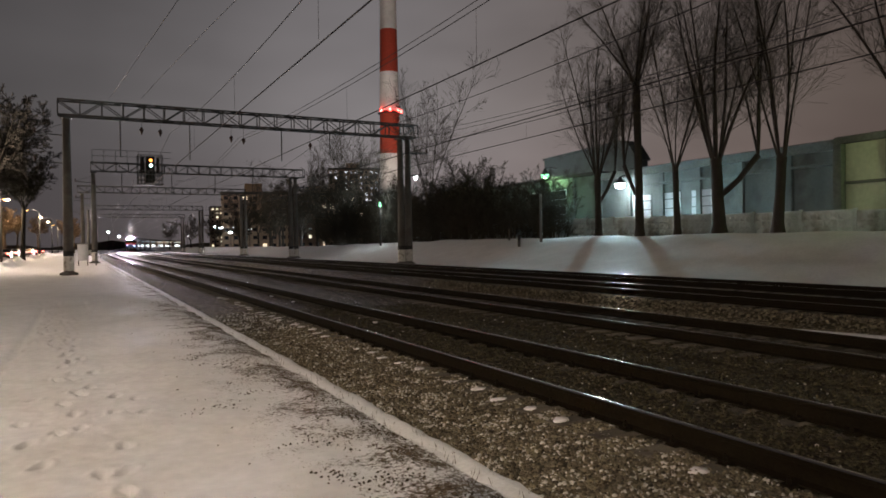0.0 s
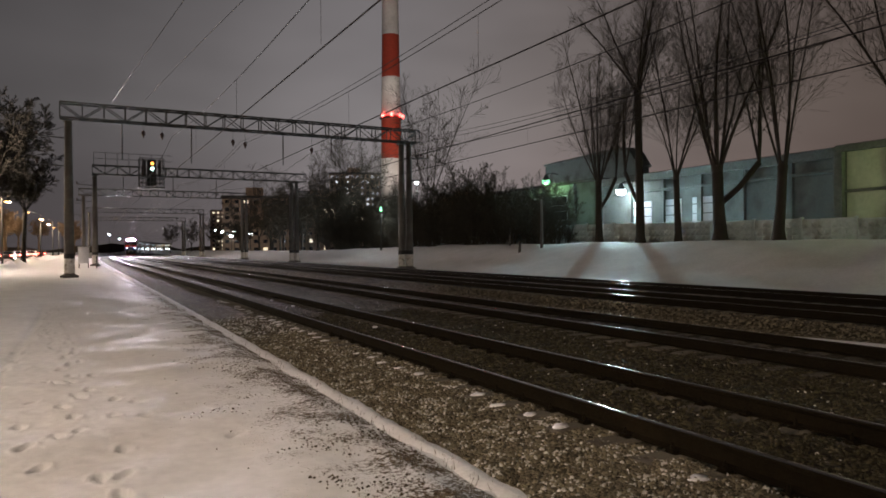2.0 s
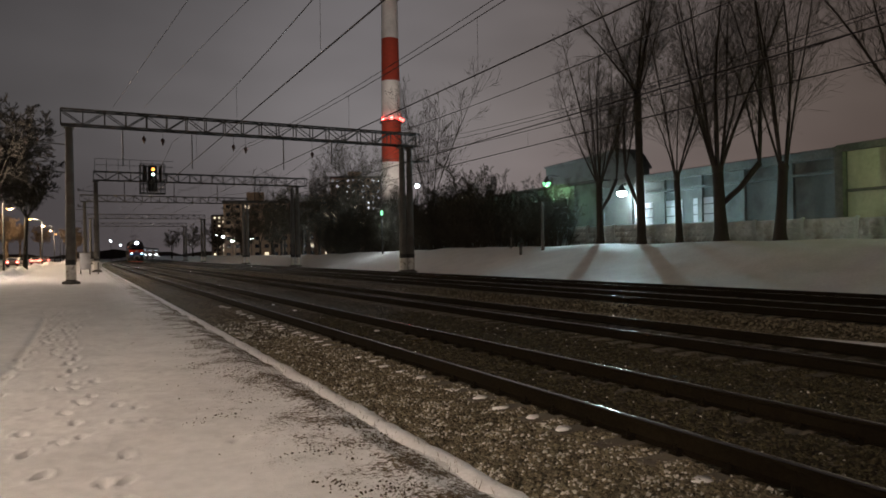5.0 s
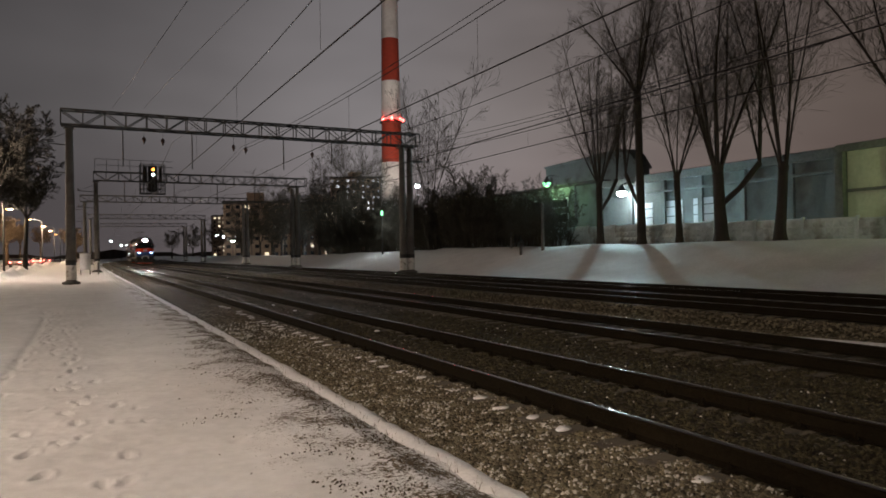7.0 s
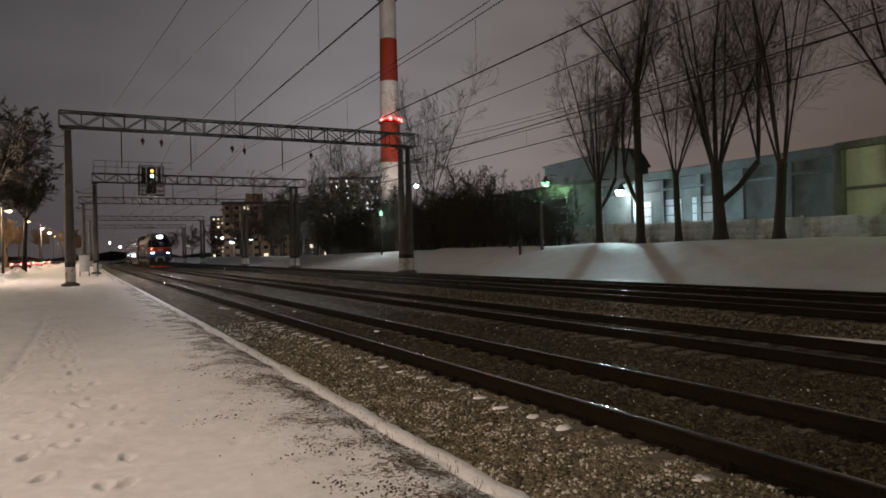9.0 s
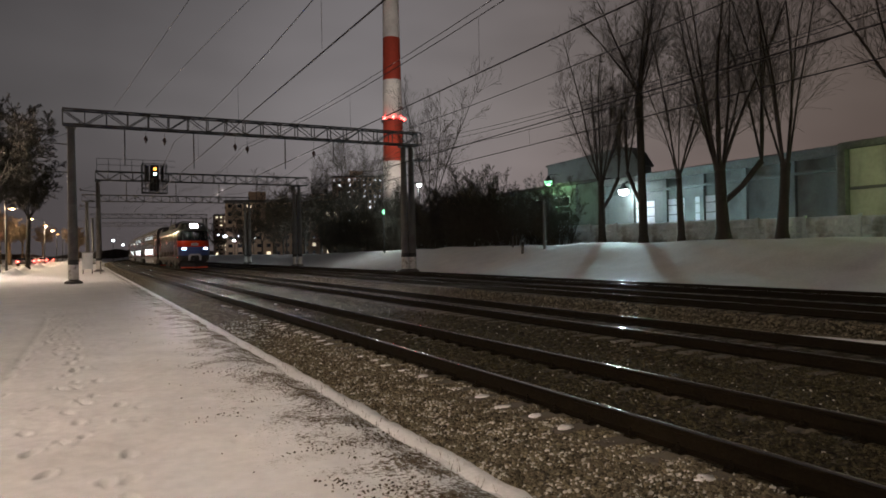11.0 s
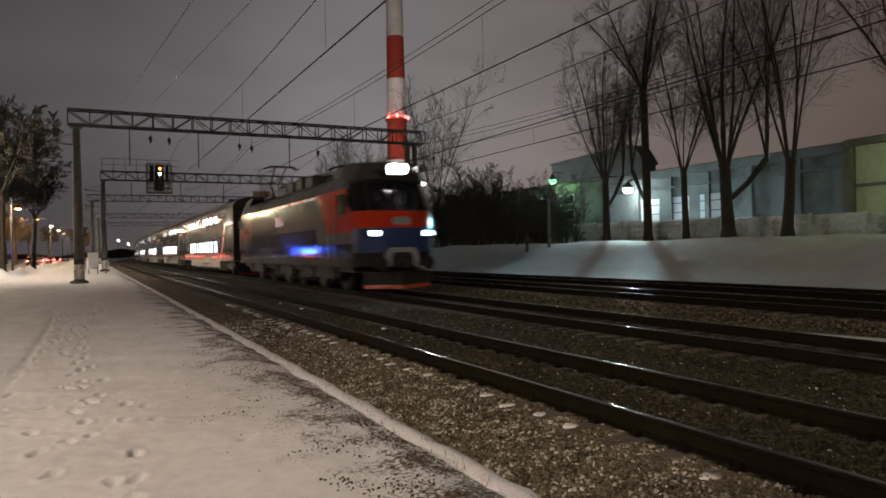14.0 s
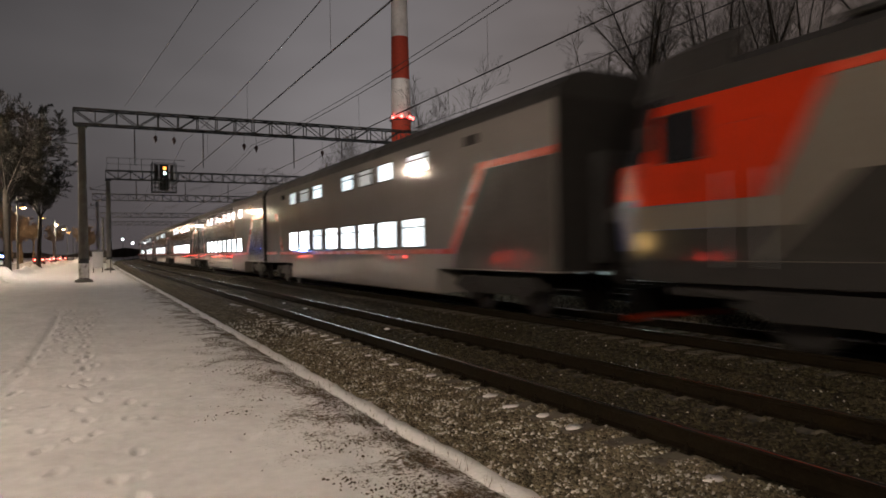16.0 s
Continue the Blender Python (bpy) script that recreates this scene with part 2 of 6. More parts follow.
M_SNOW = ground_material()
M_CLEAN_SNOW = mat("fresh_snow", (0.80, 0.79, 0.80), 0.8, vary=0.12, scale=3, bump=0.02, bump_scale=12, spec=0.2)
M_BALLAST = ballast_material()
M_STONE = mat("crushed_stone", (0.140, 0.120, 0.082), 0.9, vary=0.85, scale=3, per_island=2.2, bump=0.004, bump_scale=60, spec=0.2)
# the same stone made darker, for the light's falloff between the near rails
M_STONE_DIM = mat("dimmed_stone", (0.052, 0.044, 0.024), 0.9, vary=0.85, scale=3, per_island=2.2, bump=0.004, bump_scale=60, spec=0.2)
M_STONE_SNOWY = mat("frosted_stone", (0.50, 0.475, 0.43), 0.9, vary=0.35, scale=3, per_island=1.0, bump=0.004, bump_scale=60, spec=0.2)
M_SLEEPER = mat("sleeper_concrete", (0.12, 0.105, 0.082), 0.9, vary=0.3, scale=5, per_object=0.5, bump=0.004, dirt=(0.03, 0.026, 0.022), dirt_scale=3)
M_RAIL = mat("rail_rust", (0.013, 0.010, 0.006), 0.85, vary=0.4, scale=4, bump=0.002, spec=0.04)
M_RAILTOP = mat("rail_polished", (0.42, 0.40, 0.38), 0.13, 1.0, vary=0.12, scale=7, gloss_vary=0.05)
M_CONCRETE = mat("weathered_concrete", (0.115, 0.108, 0.10), 0.9, vary=0.3, scale=2.5, bump=0.006, dirt=(0.09, 0.08, 0.075), dirt_scale=1.2)
M_WHITEWASH = mat("whitewash", (0.62, 0.60, 0.57), 0.85, vary=0.2, scale=6, dirt=(0.25, 0.23, 0.2), dirt_scale=5)
M_BITUMEN = mat("black_band", (0.03, 0.03, 0.03), 0.8, vary=0.3)
M_STEEL = mat("painted_steel", (0.048, 0.052, 0.052), 0.7, 0.2, vary=0.35, scale=4, dirt=(0.06, 0.035, 0.022), dirt_scale=3)
M_WIRE = mat("wire_copper", (0.035, 0.03, 0.03), 0.6, 0.5, vary=0.2)
M_PORCELAIN = mat("insulator_glaze", (0.06, 0.035, 0.03), 0.25, vary=0.2)
M_BARK = mat("poplar_bark", (0.036, 0.030, 0.024), 0.95, vary=0.4, scale=5, bump=0.02, bump_scale=14)
M_TWIG = mat("bare_twig", (0.058, 0.048, 0.034), 0.95, vary=0.3, scale=2)
# Same twigs twice: near crowns darkened as unlit, far ones browned by painted lamplight.
M_UNLITTWIG = mat("unlit_twig", (0.016, 0.013, 0.009), 0.95, vary=0.4, scale=2)
M_LITTWIG = mat("lamplit_twig", (0.13, 0.085, 0.05), 0.95, vary=0.4, scale=2)
M_RISE = mat("wooded_rise", (0.10, 0.080, 0.065), 0.95, vary=0.4, scale=0.05)
M_CLOD = mat("earth_clod", (0.085, 0.062, 0.038), 0.95, vary=0.7, scale=3, per_island=1.5, spec=0.2)
M_SHRUB = mat("shrub_twig", (0.045, 0.040, 0.028), 0.95, vary=0.4, scale=2)
M_FENCE = mat("fence_concrete", (0.50, 0.57, 0.58), 0.9, vary=0.25, scale=1.5, per_object=0.35, bump=0.01, dirt=(0.26, 0.26, 0.24), dirt_scale=0.8)
M_SHED = mat("shed_panel", (0.135, 0.15, 0.145), 0.85, vary=0.25, scale=0.7, per_object=0.5, bump=0.004, dirt=(0.08, 0.085, 0.078), dirt_scale=0.5)
M_SHED_DARK = mat("shed_fascia", (0.13, 0.13, 0.122), 0.85, vary=0.3, scale=0.6)
M_PALE = mat("pale_render", (0.42, 0.44, 0.33), 0.9, vary=0.2, scale=0.5, per_object=0.3, dirt=(0.3, 0.3, 0.22), dirt_scale=0.4)
M_ROOFING = mat("roofing_felt", (0.06, 0.055, 0.055), 0.9, vary=0.3, scale=0.5)
M_CH_WHITE = mat("chimney_white", (0.74, 0.70, 0.67), 0.85, vary=0.15, scale=0.12, dirt=(0.42, 0.39, 0.37), dirt_scale=0.06)
M_CH_RED = mat("chimney_red", (0.36, 0.045, 0.022), 0.8, vary=0.2, scale=0.12)
M_BRICKWALL = mat("block_wall", (0.36, 0.25, 0.18), 0.9, vary=0.2, scale=0.1)
M_DARKPANE = mat("dark_pane", (0.02, 0.02, 0.025), 0.12, vary=0.1)
M_ASPHALT = mat("wet_asphalt", (0.09, 0.085, 0.08), 0.5, vary=0.4, scale=0.8, dirt=(0.45, 0.42, 0.40), dirt_scale=0.5, dirt_at=(0.42, 0.62))
M_CABINET = mat("cabinet_white", (0.62, 0.63, 0.66), 0.6, vary=0.12, scale=3)
M_RUBBER = mat("rubber", (0.02, 0.02, 0.02), 0.85, vary=0.2)

M_RED = mat("train_red", (0.42, 0.030, 0.009), 0.10, vary=0.10, scale=1.2, gloss_vary=0.02, dirt=(0.20, 0.025, 0.012), dirt_scale=0.9, dirt_at=(0.5, 0.9))
M_LIGHTGREY = mat("train_light_grey", (0.235, 0.225, 0.215), 0.045, vary=0.08, scale=1.2, gloss_vary=0.01, dirt=(0.20, 0.185, 0.17), dirt_scale=0.6, dirt_at=(0.45, 0.9))
# the cars' light grey again, darkened to stand for light falloff at the right
M_LOCODIM = mat("loco_dimmed_grey", (0.150, 0.138, 0.118), 0.08, vary=0.08, scale=1.2, gloss_vary=0.02, dirt=(0.12, 0.108, 0.095), dirt_scale=0.6, dirt_at=(0.45, 0.9))
M_DARKGREY = mat("train_dark_grey", (0.036, 0.034, 0.031), 0.09, vary=0.15, scale=1.2, gloss_vary=0.02, dirt=(0.045, 0.042, 0.04), dirt_scale=0.6)
M_ENDGREY = mat("car_end_grey", (0.085, 0.080, 0.074), 0.12, vary=0.12, scale=1.2, gloss_vary=0.02, dirt=(0.07, 0.065, 0.06), dirt_scale=0.7)
M_TROOF = mat("train_roof", (0.020, 0.019, 0.018), 0.7, vary=0.3, scale=1.5)
M_UNDER = mat("underframe", (0.012, 0.011, 0.010), 0.8, vary=0.4, scale=3)
M_BUMPER = mat("bumper_grey", (0.26, 0.27, 0.29), 0.4, vary=0.15, scale=2, dirt=(0.2, 0.2, 0.2), dirt_scale=2)
M_NAVY = mat("nose_blue", (0.022, 0.042, 0.13), 0.35, vary=0.2, scale=2)
M_GLASS = mat("cab_glass", (0.012, 0.012, 0.014), 0.06, vary=0.1)
M_STRIPE = mat("car_stripe", (0.42, 0.05, 0.02), 0.3, vary=0.15, scale=2)

G_HEAD = glow("headlight_lens", (1.0, 0.93, 0.90), 160)
# Emitters added to throw the beams; the headlight's own glass is headlight_lens.
G_MAIN = glow("added_main_beam", (1.0, 0.88, 0.98), 1.1e6)
G_DIP = glow("added_dipped_beam", (1.0, 0.92, 0.88), 6.0e5)
G_TOWER = glow("lit_white_room", (0.95, 0.93, 1.0), 1.5, 0.8)
G_KIOSK = glow("lit_kiosk_pane", (1.0, 0.62, 0.20), 11.0)
G_LED = glow("led_lens", (0.42, 0.66, 1.0), 12)
G_LOWER = glow("lit_lower_saloon", (0.86, 0.95, 1.0), 4.8, 0.7)
G_UPPER = glow("lit_upper_saloon", (0.80, 0.93, 1.0), 0.9, 0.95)
G_ROOM = glow("lit_room", (1.0, 0.82, 0.58), 1.3, 0.8)
G_SODIUM = glow("sodium_lens", (1.0, 0.46, 0.13), 4.0)
G_WHITE = glow("white_lamp_lens", (0.85, 0.98, 1.0), 40)
G_GREEN = glow("green_lamp_lens", (0.28, 1.0, 0.48), 2.6)
G_BEACON = glow("red_beacon", (1.0, 0.06, 0.05), 22)
G_TAIL = glow("tail_light", (1.0, 0.05, 0.04), 40)
G_CARHEAD = glow("car_headlight", (1.0, 0.86, 0.68), 26)
G_SIG_A = glow("signal_amber", (1.0, 0.33, 0.06), 4)
G_SIG_B = glow("signal_white", (0.60, 0.95, 0.88), 6)

# ---- building helpers ----


class Build:
    """Collects vertices and faces of one mesh."""

    def __init__(self):
        self.v, self.f = [], []

    def add(self, verts, faces):
        k = len(self.v)
        self.v += [tuple(p) for p in verts]
        self.f += [tuple(i + k for i in f) for f in faces]
        return self

    def box(self, x0, x1, y0, y1, z0, z1, bev=0.0):
        """A box, its edges chamfered by bev."""
        if not bev:
            return self.add([(x, y, z) for x in (x0, x1) for y in (y0, y1) for z in (z0, z1)],
                            [(0, 1, 3, 2), (4, 6, 7, 5), (0, 4, 5, 1), (2, 3, 7, 6), (0, 2, 6, 4), (1, 5, 7, 3)])
        bm = bmesh.new()
        bmesh.ops.create_cube(bm, size=1)
        for p in bm.verts:
            p.co = ((x0 + x1) / 2 + p.co.x * (x1 - x0), (y0 + y1) / 2 + p.co.y * (y1 - y0), (z0 + z1) / 2 + p.co.z * (z1 - z0))
        bmesh.ops.bevel(bm, geom=bm.edges[:], offset=bev, segments=1, affect="EDGES")
        bm.verts.index_update()
        self.add([p.co for p in bm.verts], [[p.index for p in f.verts] for f in bm.faces])
        bm.free()
        return self

    def tube(self, pts, radii, n=6, cap=True):
        """A tube along points."""
        pts = [Vector(p) for p in pts]
        if not hasattr(radii, "__len__"):
            radii = [radii] * len(pts)
        verts, side = [], None
        for i, p in enumerate(pts):
            d = (pts[min(i + 1, len(pts) - 1)] - pts[max(i - 1, 0)]).normalized()
            if side is None:
                side = d.cross(Vector((0.31, 0.2, 0.93)) if abs(d.z) < 0.9 else Vector((1, 0.1, 0))).normalized()
            side = (side - d * side.dot(d)).normalized()
            up = d.cross(side)
            verts += [p + (side * math.cos(a) + up * math.sin(a)) * radii[i] for a in (2 * math.pi * j / n for j in range(n))]
        faces = [(i * n + j, i * n + (j + 1) % n, (i + 1) * n + (j + 1) % n, (i + 1) * n + j) for i in range(len(pts) - 1) for j in range(n)]
        if cap:
            faces += [tuple(reversed(range(n))), tuple(range((len(pts) - 1) * n, len(pts) * n))]
        return self.add(verts, faces)

    def lathe(self, profile, n=16, place=(0, 0, 0), axis="z"):
        """A turned body: profile of (radius, height)."""
        verts = []
        for r, h in profile:
            for j in range(n):
                a = 2 * math.pi * j / n
                q = (r * math.cos(a), r * math.sin(a), h)
                q = q if axis == "z" else (h, q[0], q[1]) if axis == "x" else (q[0], h, q[1])
                verts.append((q[0] + place[0], q[1] + place[1], q[2] + place[2]))
        faces = [(i * n + j, i * n + (j + 1) % n, (i + 1) * n + (j + 1) % n, (i + 1) * n + j) for i in range(len(profile) - 1) for j in range(n)]
        faces += [tuple(reversed(range(n))), tuple(range((len(profile) - 1) * n, len(profile) * n))]
        return self.add(verts, faces)

    def prism(self, outline, a0, a1, axis="x"):
        """A flat outline of (u, w) made thick along an axis: x: (y, z), y: (x, z), z: (x, y)."""
        def put(u, w, a):
            return (a, u, w) if axis == "x" else (u, a, w) if axis == "y" else (u, w, a)
        n = len(outline)
        verts = [put(u, w, a) for a in (a0, a1) for u, w in outline]
        return self.add(verts, [tuple(range(n)), tuple(reversed(range(n, 2 * n)))] + [(i, (i + 1) % n, n + (i + 1) % n, n + i) for i in range(n)])

    def mesh(self, name, material, smooth=False):
        me = bpy.data.meshes.new(name)
        me.from_pydata(self.v, [], self.f)
        if not smooth or len(self.f) < 4000:
            bm = bmesh.new()
            bm.from_mesh(me)
            bmesh.ops.recalc_face_normals(bm, faces=bm.faces)
            bm.to_mesh(me)
            bm.free()
        me.materials.append(material)
        if smooth:
            me.polygons.foreach_set("use_smooth", [True] * len(me.polygons))
        return me


def part(name, built, material, parent, label="", smooth=False):
    """Links a built mesh, or a ready mesh, as one object under a thing or a part."""
    me = built.mesh(name, material, smooth) if isinstance(built, Build) else built
    ob = new(name, me)
    ob.parent = parent
    return tagged(ob, label)


def thing(name, label, category, group="", kind="", place=(0, 0, 0), turn=0.0):
    ob = new(name)
    ob.location, ob.rotation_euler = place, (0, 0, turn)
    ob.empty_display_size = 0.2
    return tagged(ob, label, category, group, kind)


def solid(name, built, material, label, category="", group="", kind="", smooth=False):
    """A thing of one mesh."""
    return tagged(new(name, built.mesh(name, material, smooth)), label, category, group, kind)


# ---- the line's plan ----
K0, K1, K2 = -0.0002181, 0.0000041, 3.92e-10


def bend(y):
    return K0 * y * y / 2 + K1 * y ** 3 / 6 + K2 * y ** 4 / 24 if y > 0 else 0.0


def heading(y):
    return K0 * y + K1 * y * y / 2 + K2 * y ** 3 / 6 if y > 0 else 0.0


def on_line(s, y, z=0.0):
    """The place s metres to the right of the line's base curve, y metres along it."""
    a = heading(y)
    return Vector((bend(y) + s * math.cos(a), y - s * math.sin(a), z))


TRACKS = (5.21, 9.715, 14.55, 18.59)          # middle lines of the four tracks
TRACK_Z = (0.0, 0.0, 0.14, 0.14)
HALF = 0.795                                   # rail head from the middle line


def stretch_list(a, b, step):
    n = max(1, int(round((b - a) / step)))
    return [a + (b - a) * i / n for i in range(n)]


def snow_height(x, y):
    """Height of the snow: level path, verge, the trough of the line, the bank, the road."""
    n1 = noise.noise(Vector((x * 0.35, y * 0.25, 0))) * 0.07
    n2 = noise.noise(Vector((x * 1.6, y * 1.1, 5))) * 0.025
    n3 = noise.noise(Vector((x * 6, y * 6, 9))) * 0.008
    s = x - bend(min(y, 200))
    if s < -7.6:                               # carriageway
        k = min(1, max(0, (-7.6 - s) / 0.8))
        z = -0.02 * (1 - k) - 0.02 * k
        if s < -17.5:
            z = 0.12 + n1
    elif s < -4.6:                             # ploughed ridge
        u = (s + 7.6) / 3.0
        z = -0.02 + 0.40 * math.sin(math.pi * u) ** 1.3 * (0.75 + 2.4 * noise.noise(Vector((y * 0.35, s, 3)))) + n1
    elif s < 2.2:
        z = -0.10 + n1 * (0.18 if s > -3 else 0.6) + n2 + n3
        z += 0.05 * max(0.0, noise.noise(Vector((x * 0.55 + 3, y * 1.25 + 0.3 * math.sin(x), 11)))) * min(1, max(0, (2.0 - s) / 0.8))      # wind-packed ridges
        z += 0.03 * max(0, -s - 1)
        if 9 < y < 24:                         # an old rut beside the trodden way
            z -= 0.022 * math.exp(-((s + 1.08 - 0.12 * math.sin((y - 9) * 0.21)) / 0.07) ** 2) * min(1, (y - 9) / 3, (24 - y) / 3)
    elif s < 2.70:
        z = -0.12 - 0.07 * min(1, (s - 2.2) / 0.3) + n2 + n3
    elif s < 21.3:
        z = -0.62
    elif s < 22.3:
        z = -0.62 + 0.56 * min(1, (s - 21.3) / 0.35) + n2
    elif s < 31:
        u = (s - 22.3) / 8.7
        z = -0.06 + 1.85 * (u * u * (3 - 2 * u)) + n1 * 1.5 + n2
    else:
        z = 1.79 + n1 - min(1.0, (s - 31) / 4) * 0.85
    if s > 21.3 and y > 55:
        z -= min(0.55, (y - 55) * 0.012) * min(1, max(0, (s - 22.3) / 5))
    return z


random.seed(4)
FOOTPRINTS = []
for way in (-0.9, -0.45, -0.1):               # three people's tracks, half trodden into one another
    py = random.uniform(4.2, 5.0) + way
    while py < 24:
        for side in (-0.12, 0.12):
            FOOTPRINTS.append((way + 0.22 * math.sin(py * 0.35 + way * 5) + side + random.uniform(-0.10, 0.10), py + random.uniform(-0.2, 0.2) + side * 2, random.uniform(-0.5, 0.5)))
        py += random.uniform(0.75, 1.25)
FOOTPRINTS += [(random.uniform(-1.2, 1.2), random.uniform(3.6, 11), random.uniform(-1, 1)) for _ in range(6)]
PRINT_ROWS = {}
for fp in FOOTPRINTS:
    for k in range(int(fp[1] - 0.5), int(fp[1] + 0.5) + 1):
        PRINT_ROWS.setdefault(k, []).append(fp)


def footprint(x, y):
    """A boot's dent with a low pushed-up rim."""
    d = 0.0
    for fx, fy, a in PRINT_ROWS.get(int(y), ()):
        u, v = x - fx, y - fy
        if abs(u) < 0.3 and abs(v) < 0.4:
            u, v = u * math.cos(a) + v * math.sin(a), v * math.cos(a) - u * math.sin(a)
            q = (u / 0.045) ** 2 + (v / 0.105) ** 2
            if q < 4:
                d -= 0.055 * math.exp(-q * q) - 0.018 * math.exp(-(q - 2.0) ** 2 * 2)
    return d


def make_ground():
    xs = ([-1500, -700, -300, -120, -60, -30] + stretch_list(-24, -8.4, 1.2) + stretch_list(-8.4, -2.4, 0.22) + stretch_list(-2.4, -1.5, 0.06) + stretch_list(-1.5, 0.5, 0.032) + stretch_list(0.5, 3.0, 0.055)
          + [3.0, 3.4, 8, 14, 20] + stretch_list(21.2, 23, 0.15) + stretch_list(23, 34, 0.4) + [34, 37, 42, 50, 62, 80, 120, 200, 400, 900, 1600])
    ys = ([-1500, -600, -200, -80, -40, -20, -8, -2, 1] + stretch_list(2.4, 10, 0.045) + stretch_list(10, 24, 0.075) + stretch_list(24, 60, 0.4)
          + stretch_list(60, 140, 1.5) + [140, 150, 165, 185, 210, 250, 320, 420, 600, 900, 1500, 2600])
    verts = []
    for y in ys:
        sh = bend(min(max(y, 0), 200))
        for x in xs:
            xx = x + (sh if -30 < x < 60 else 0)
            z = snow_height(xx, y)
            if -2.2 < x < 2 and 2.4 < y < 25:
                z += footprint(x, y)
            verts.append((xx, y, z))
    w = len(xs)
    faces = [(j * w + i, j * w + i + 1, (j + 1) * w + i + 1, (j + 1) * w + i) for j in range(len(ys) - 1) for i in range(w - 1)]
    b = Build()
    b.v, b.f = verts, faces
    return solid("ground", b, M_SNOW, "trodden snow over level ground with bare earth beside the line", kind="structure", smooth=True)


def band_mesh(rows_s, ys, zf):
    """A sheet along the line: offsets rows_s, heights zf(s, y)."""
    b = Build()
    for y in ys:
        for s in rows_s:
            b.v.append(tuple(on_line(s, y, zf(s, y))))
    w = len(rows_s)
    b.f = [(j * w + i, j * w + i + 1, (j + 1) * w + i + 1, (j + 1) * w + i) for j in range(len(ys) - 1) for i in range(w - 1)]
    return b


LINE_YS = [-90, -60, -30, -15, -5] + stretch_list(0, 16, 0.16) + stretch_list(16, 40, 0.5) + stretch_list(40, 120, 2) + stretch_list(120, 500, 10) + [500]


def ballast_height(s, y):
    if s < 3.3:
        z = -0.255 + 0.045 * max(0, (s - 2.6) / 0.7)
    elif s > 21.0:
        z = -0.10 - 0.25 * (s - 21.0) / 0.9
    else:
        z = -0.20
        if s > 12.4:
            z += 0.14 * min(1, (s - 12.4) / 0.8)
        d = min(abs(s - t) for t in TRACKS)
        if d > 1.9:
            z -= 0.04
        elif d < 1.5:
            z -= 0.002
    return z + 0.02 * noise.noise(Vector((s * 2.2, y * 2.2, 1))) + (0.012 * noise.noise(Vector((s * 9, y * 9, 2))) if y < 18 else 0)


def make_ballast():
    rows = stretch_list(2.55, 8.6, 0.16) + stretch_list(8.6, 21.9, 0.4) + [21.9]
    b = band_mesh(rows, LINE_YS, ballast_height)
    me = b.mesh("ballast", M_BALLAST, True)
    oil_dim = me.attributes.new("oil_dim", "FLOAT", "POINT")
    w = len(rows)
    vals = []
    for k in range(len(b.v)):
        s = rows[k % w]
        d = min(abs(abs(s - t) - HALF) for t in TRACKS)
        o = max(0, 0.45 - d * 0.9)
        # the two far beds are darker throughout
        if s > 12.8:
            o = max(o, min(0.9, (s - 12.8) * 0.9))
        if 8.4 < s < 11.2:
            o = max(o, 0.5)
        # nearest bed: no oil, a dimming painted in for the light's falloff
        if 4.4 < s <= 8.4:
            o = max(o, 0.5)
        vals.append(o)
    oil_dim.data.foreach_set("value", vals)
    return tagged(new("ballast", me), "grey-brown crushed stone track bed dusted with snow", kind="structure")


def ico_base():
    bm = bmesh.new()
    bmesh.ops.create_icosphere(bm, subdivisions=1, radius=1)
    bm.verts.index_update()
    v = np.array([p.co[:] for p in bm.verts])
    f = np.array([[p.index for p in q.verts] for q in bm.faces])
    bm.free()
    return v, f


def scatter_stones(name, count, s_range, y_range, size, material, seed, label, density=None, height=ballast_height, kind_of="ballast"):
    """Loose crushed stones, each its own small solid, in one mesh."""
    rng = np.random.default_rng(seed)
    v0, f0 = ico_base()
    s = rng.uniform(*s_range, count)
    u = rng.random(count)
    y = y_range[0] * (y_range[1] / y_range[0]) ** u        # denser close by
    if density is not None:
        keep = rng.random(count) < density(s, y)
        s, y = s[keep], y[keep]
        count = len(s)
    r = rng.uniform(*size, count)
    jit = rng.uniform(0.5, 1.35, (count, 12, 1))
    ax = rng.normal(size=(count, 3))
    ax /= np.linalg.norm(ax, axis=1, keepdims=True)
    ang = rng.uniform(0, 6.28, count)
    sc = np.stack([np.ones(count), rng.uniform(0.6, 1.1, count), rng.uniform(0.45, 0.8, count)], 1)
    pts = v0[None] * jit * sc[:, None, :] * r[:, None, None]
    c, sn = np.cos(ang)[:, None, None], np.sin(ang)[:, None, None]
    k = ax[:, None, :]
    pts = pts * c + np.cross(np.broadcast_to(k, pts.shape), pts) * sn + k * (pts * k).sum(2, keepdims=True) * (1 - c)
    z = np.array([height(a, b) for a, b in zip(s, y)]) + r * 0.15
    pos = np.array([tuple(on_line(a, b, zz)) for a, b, zz in zip(s, y, z)])
    pts = (pts + pos[:, None, :]).reshape(-1, 3)
    fs = (f0[None] + (np.arange(count) * 12)[:, None, None]).reshape(-1, 3)
    me = bpy.data.meshes.new(name)
    me.vertices.add(len(pts))
    me.vertices.foreach_set("co", pts.ravel())
    me.loops.add(fs.size)
    me.loops.foreach_set("vertex_index", fs.ravel())
    me.polygons.add(len(fs))
    me.polygons.foreach_set("loop_start", np.arange(0, fs.size, 3))
    me.update(calc_edges=True)
    me.materials.append(material)
    return tagged(new(name, me), label, kind_of, kind="stuff")


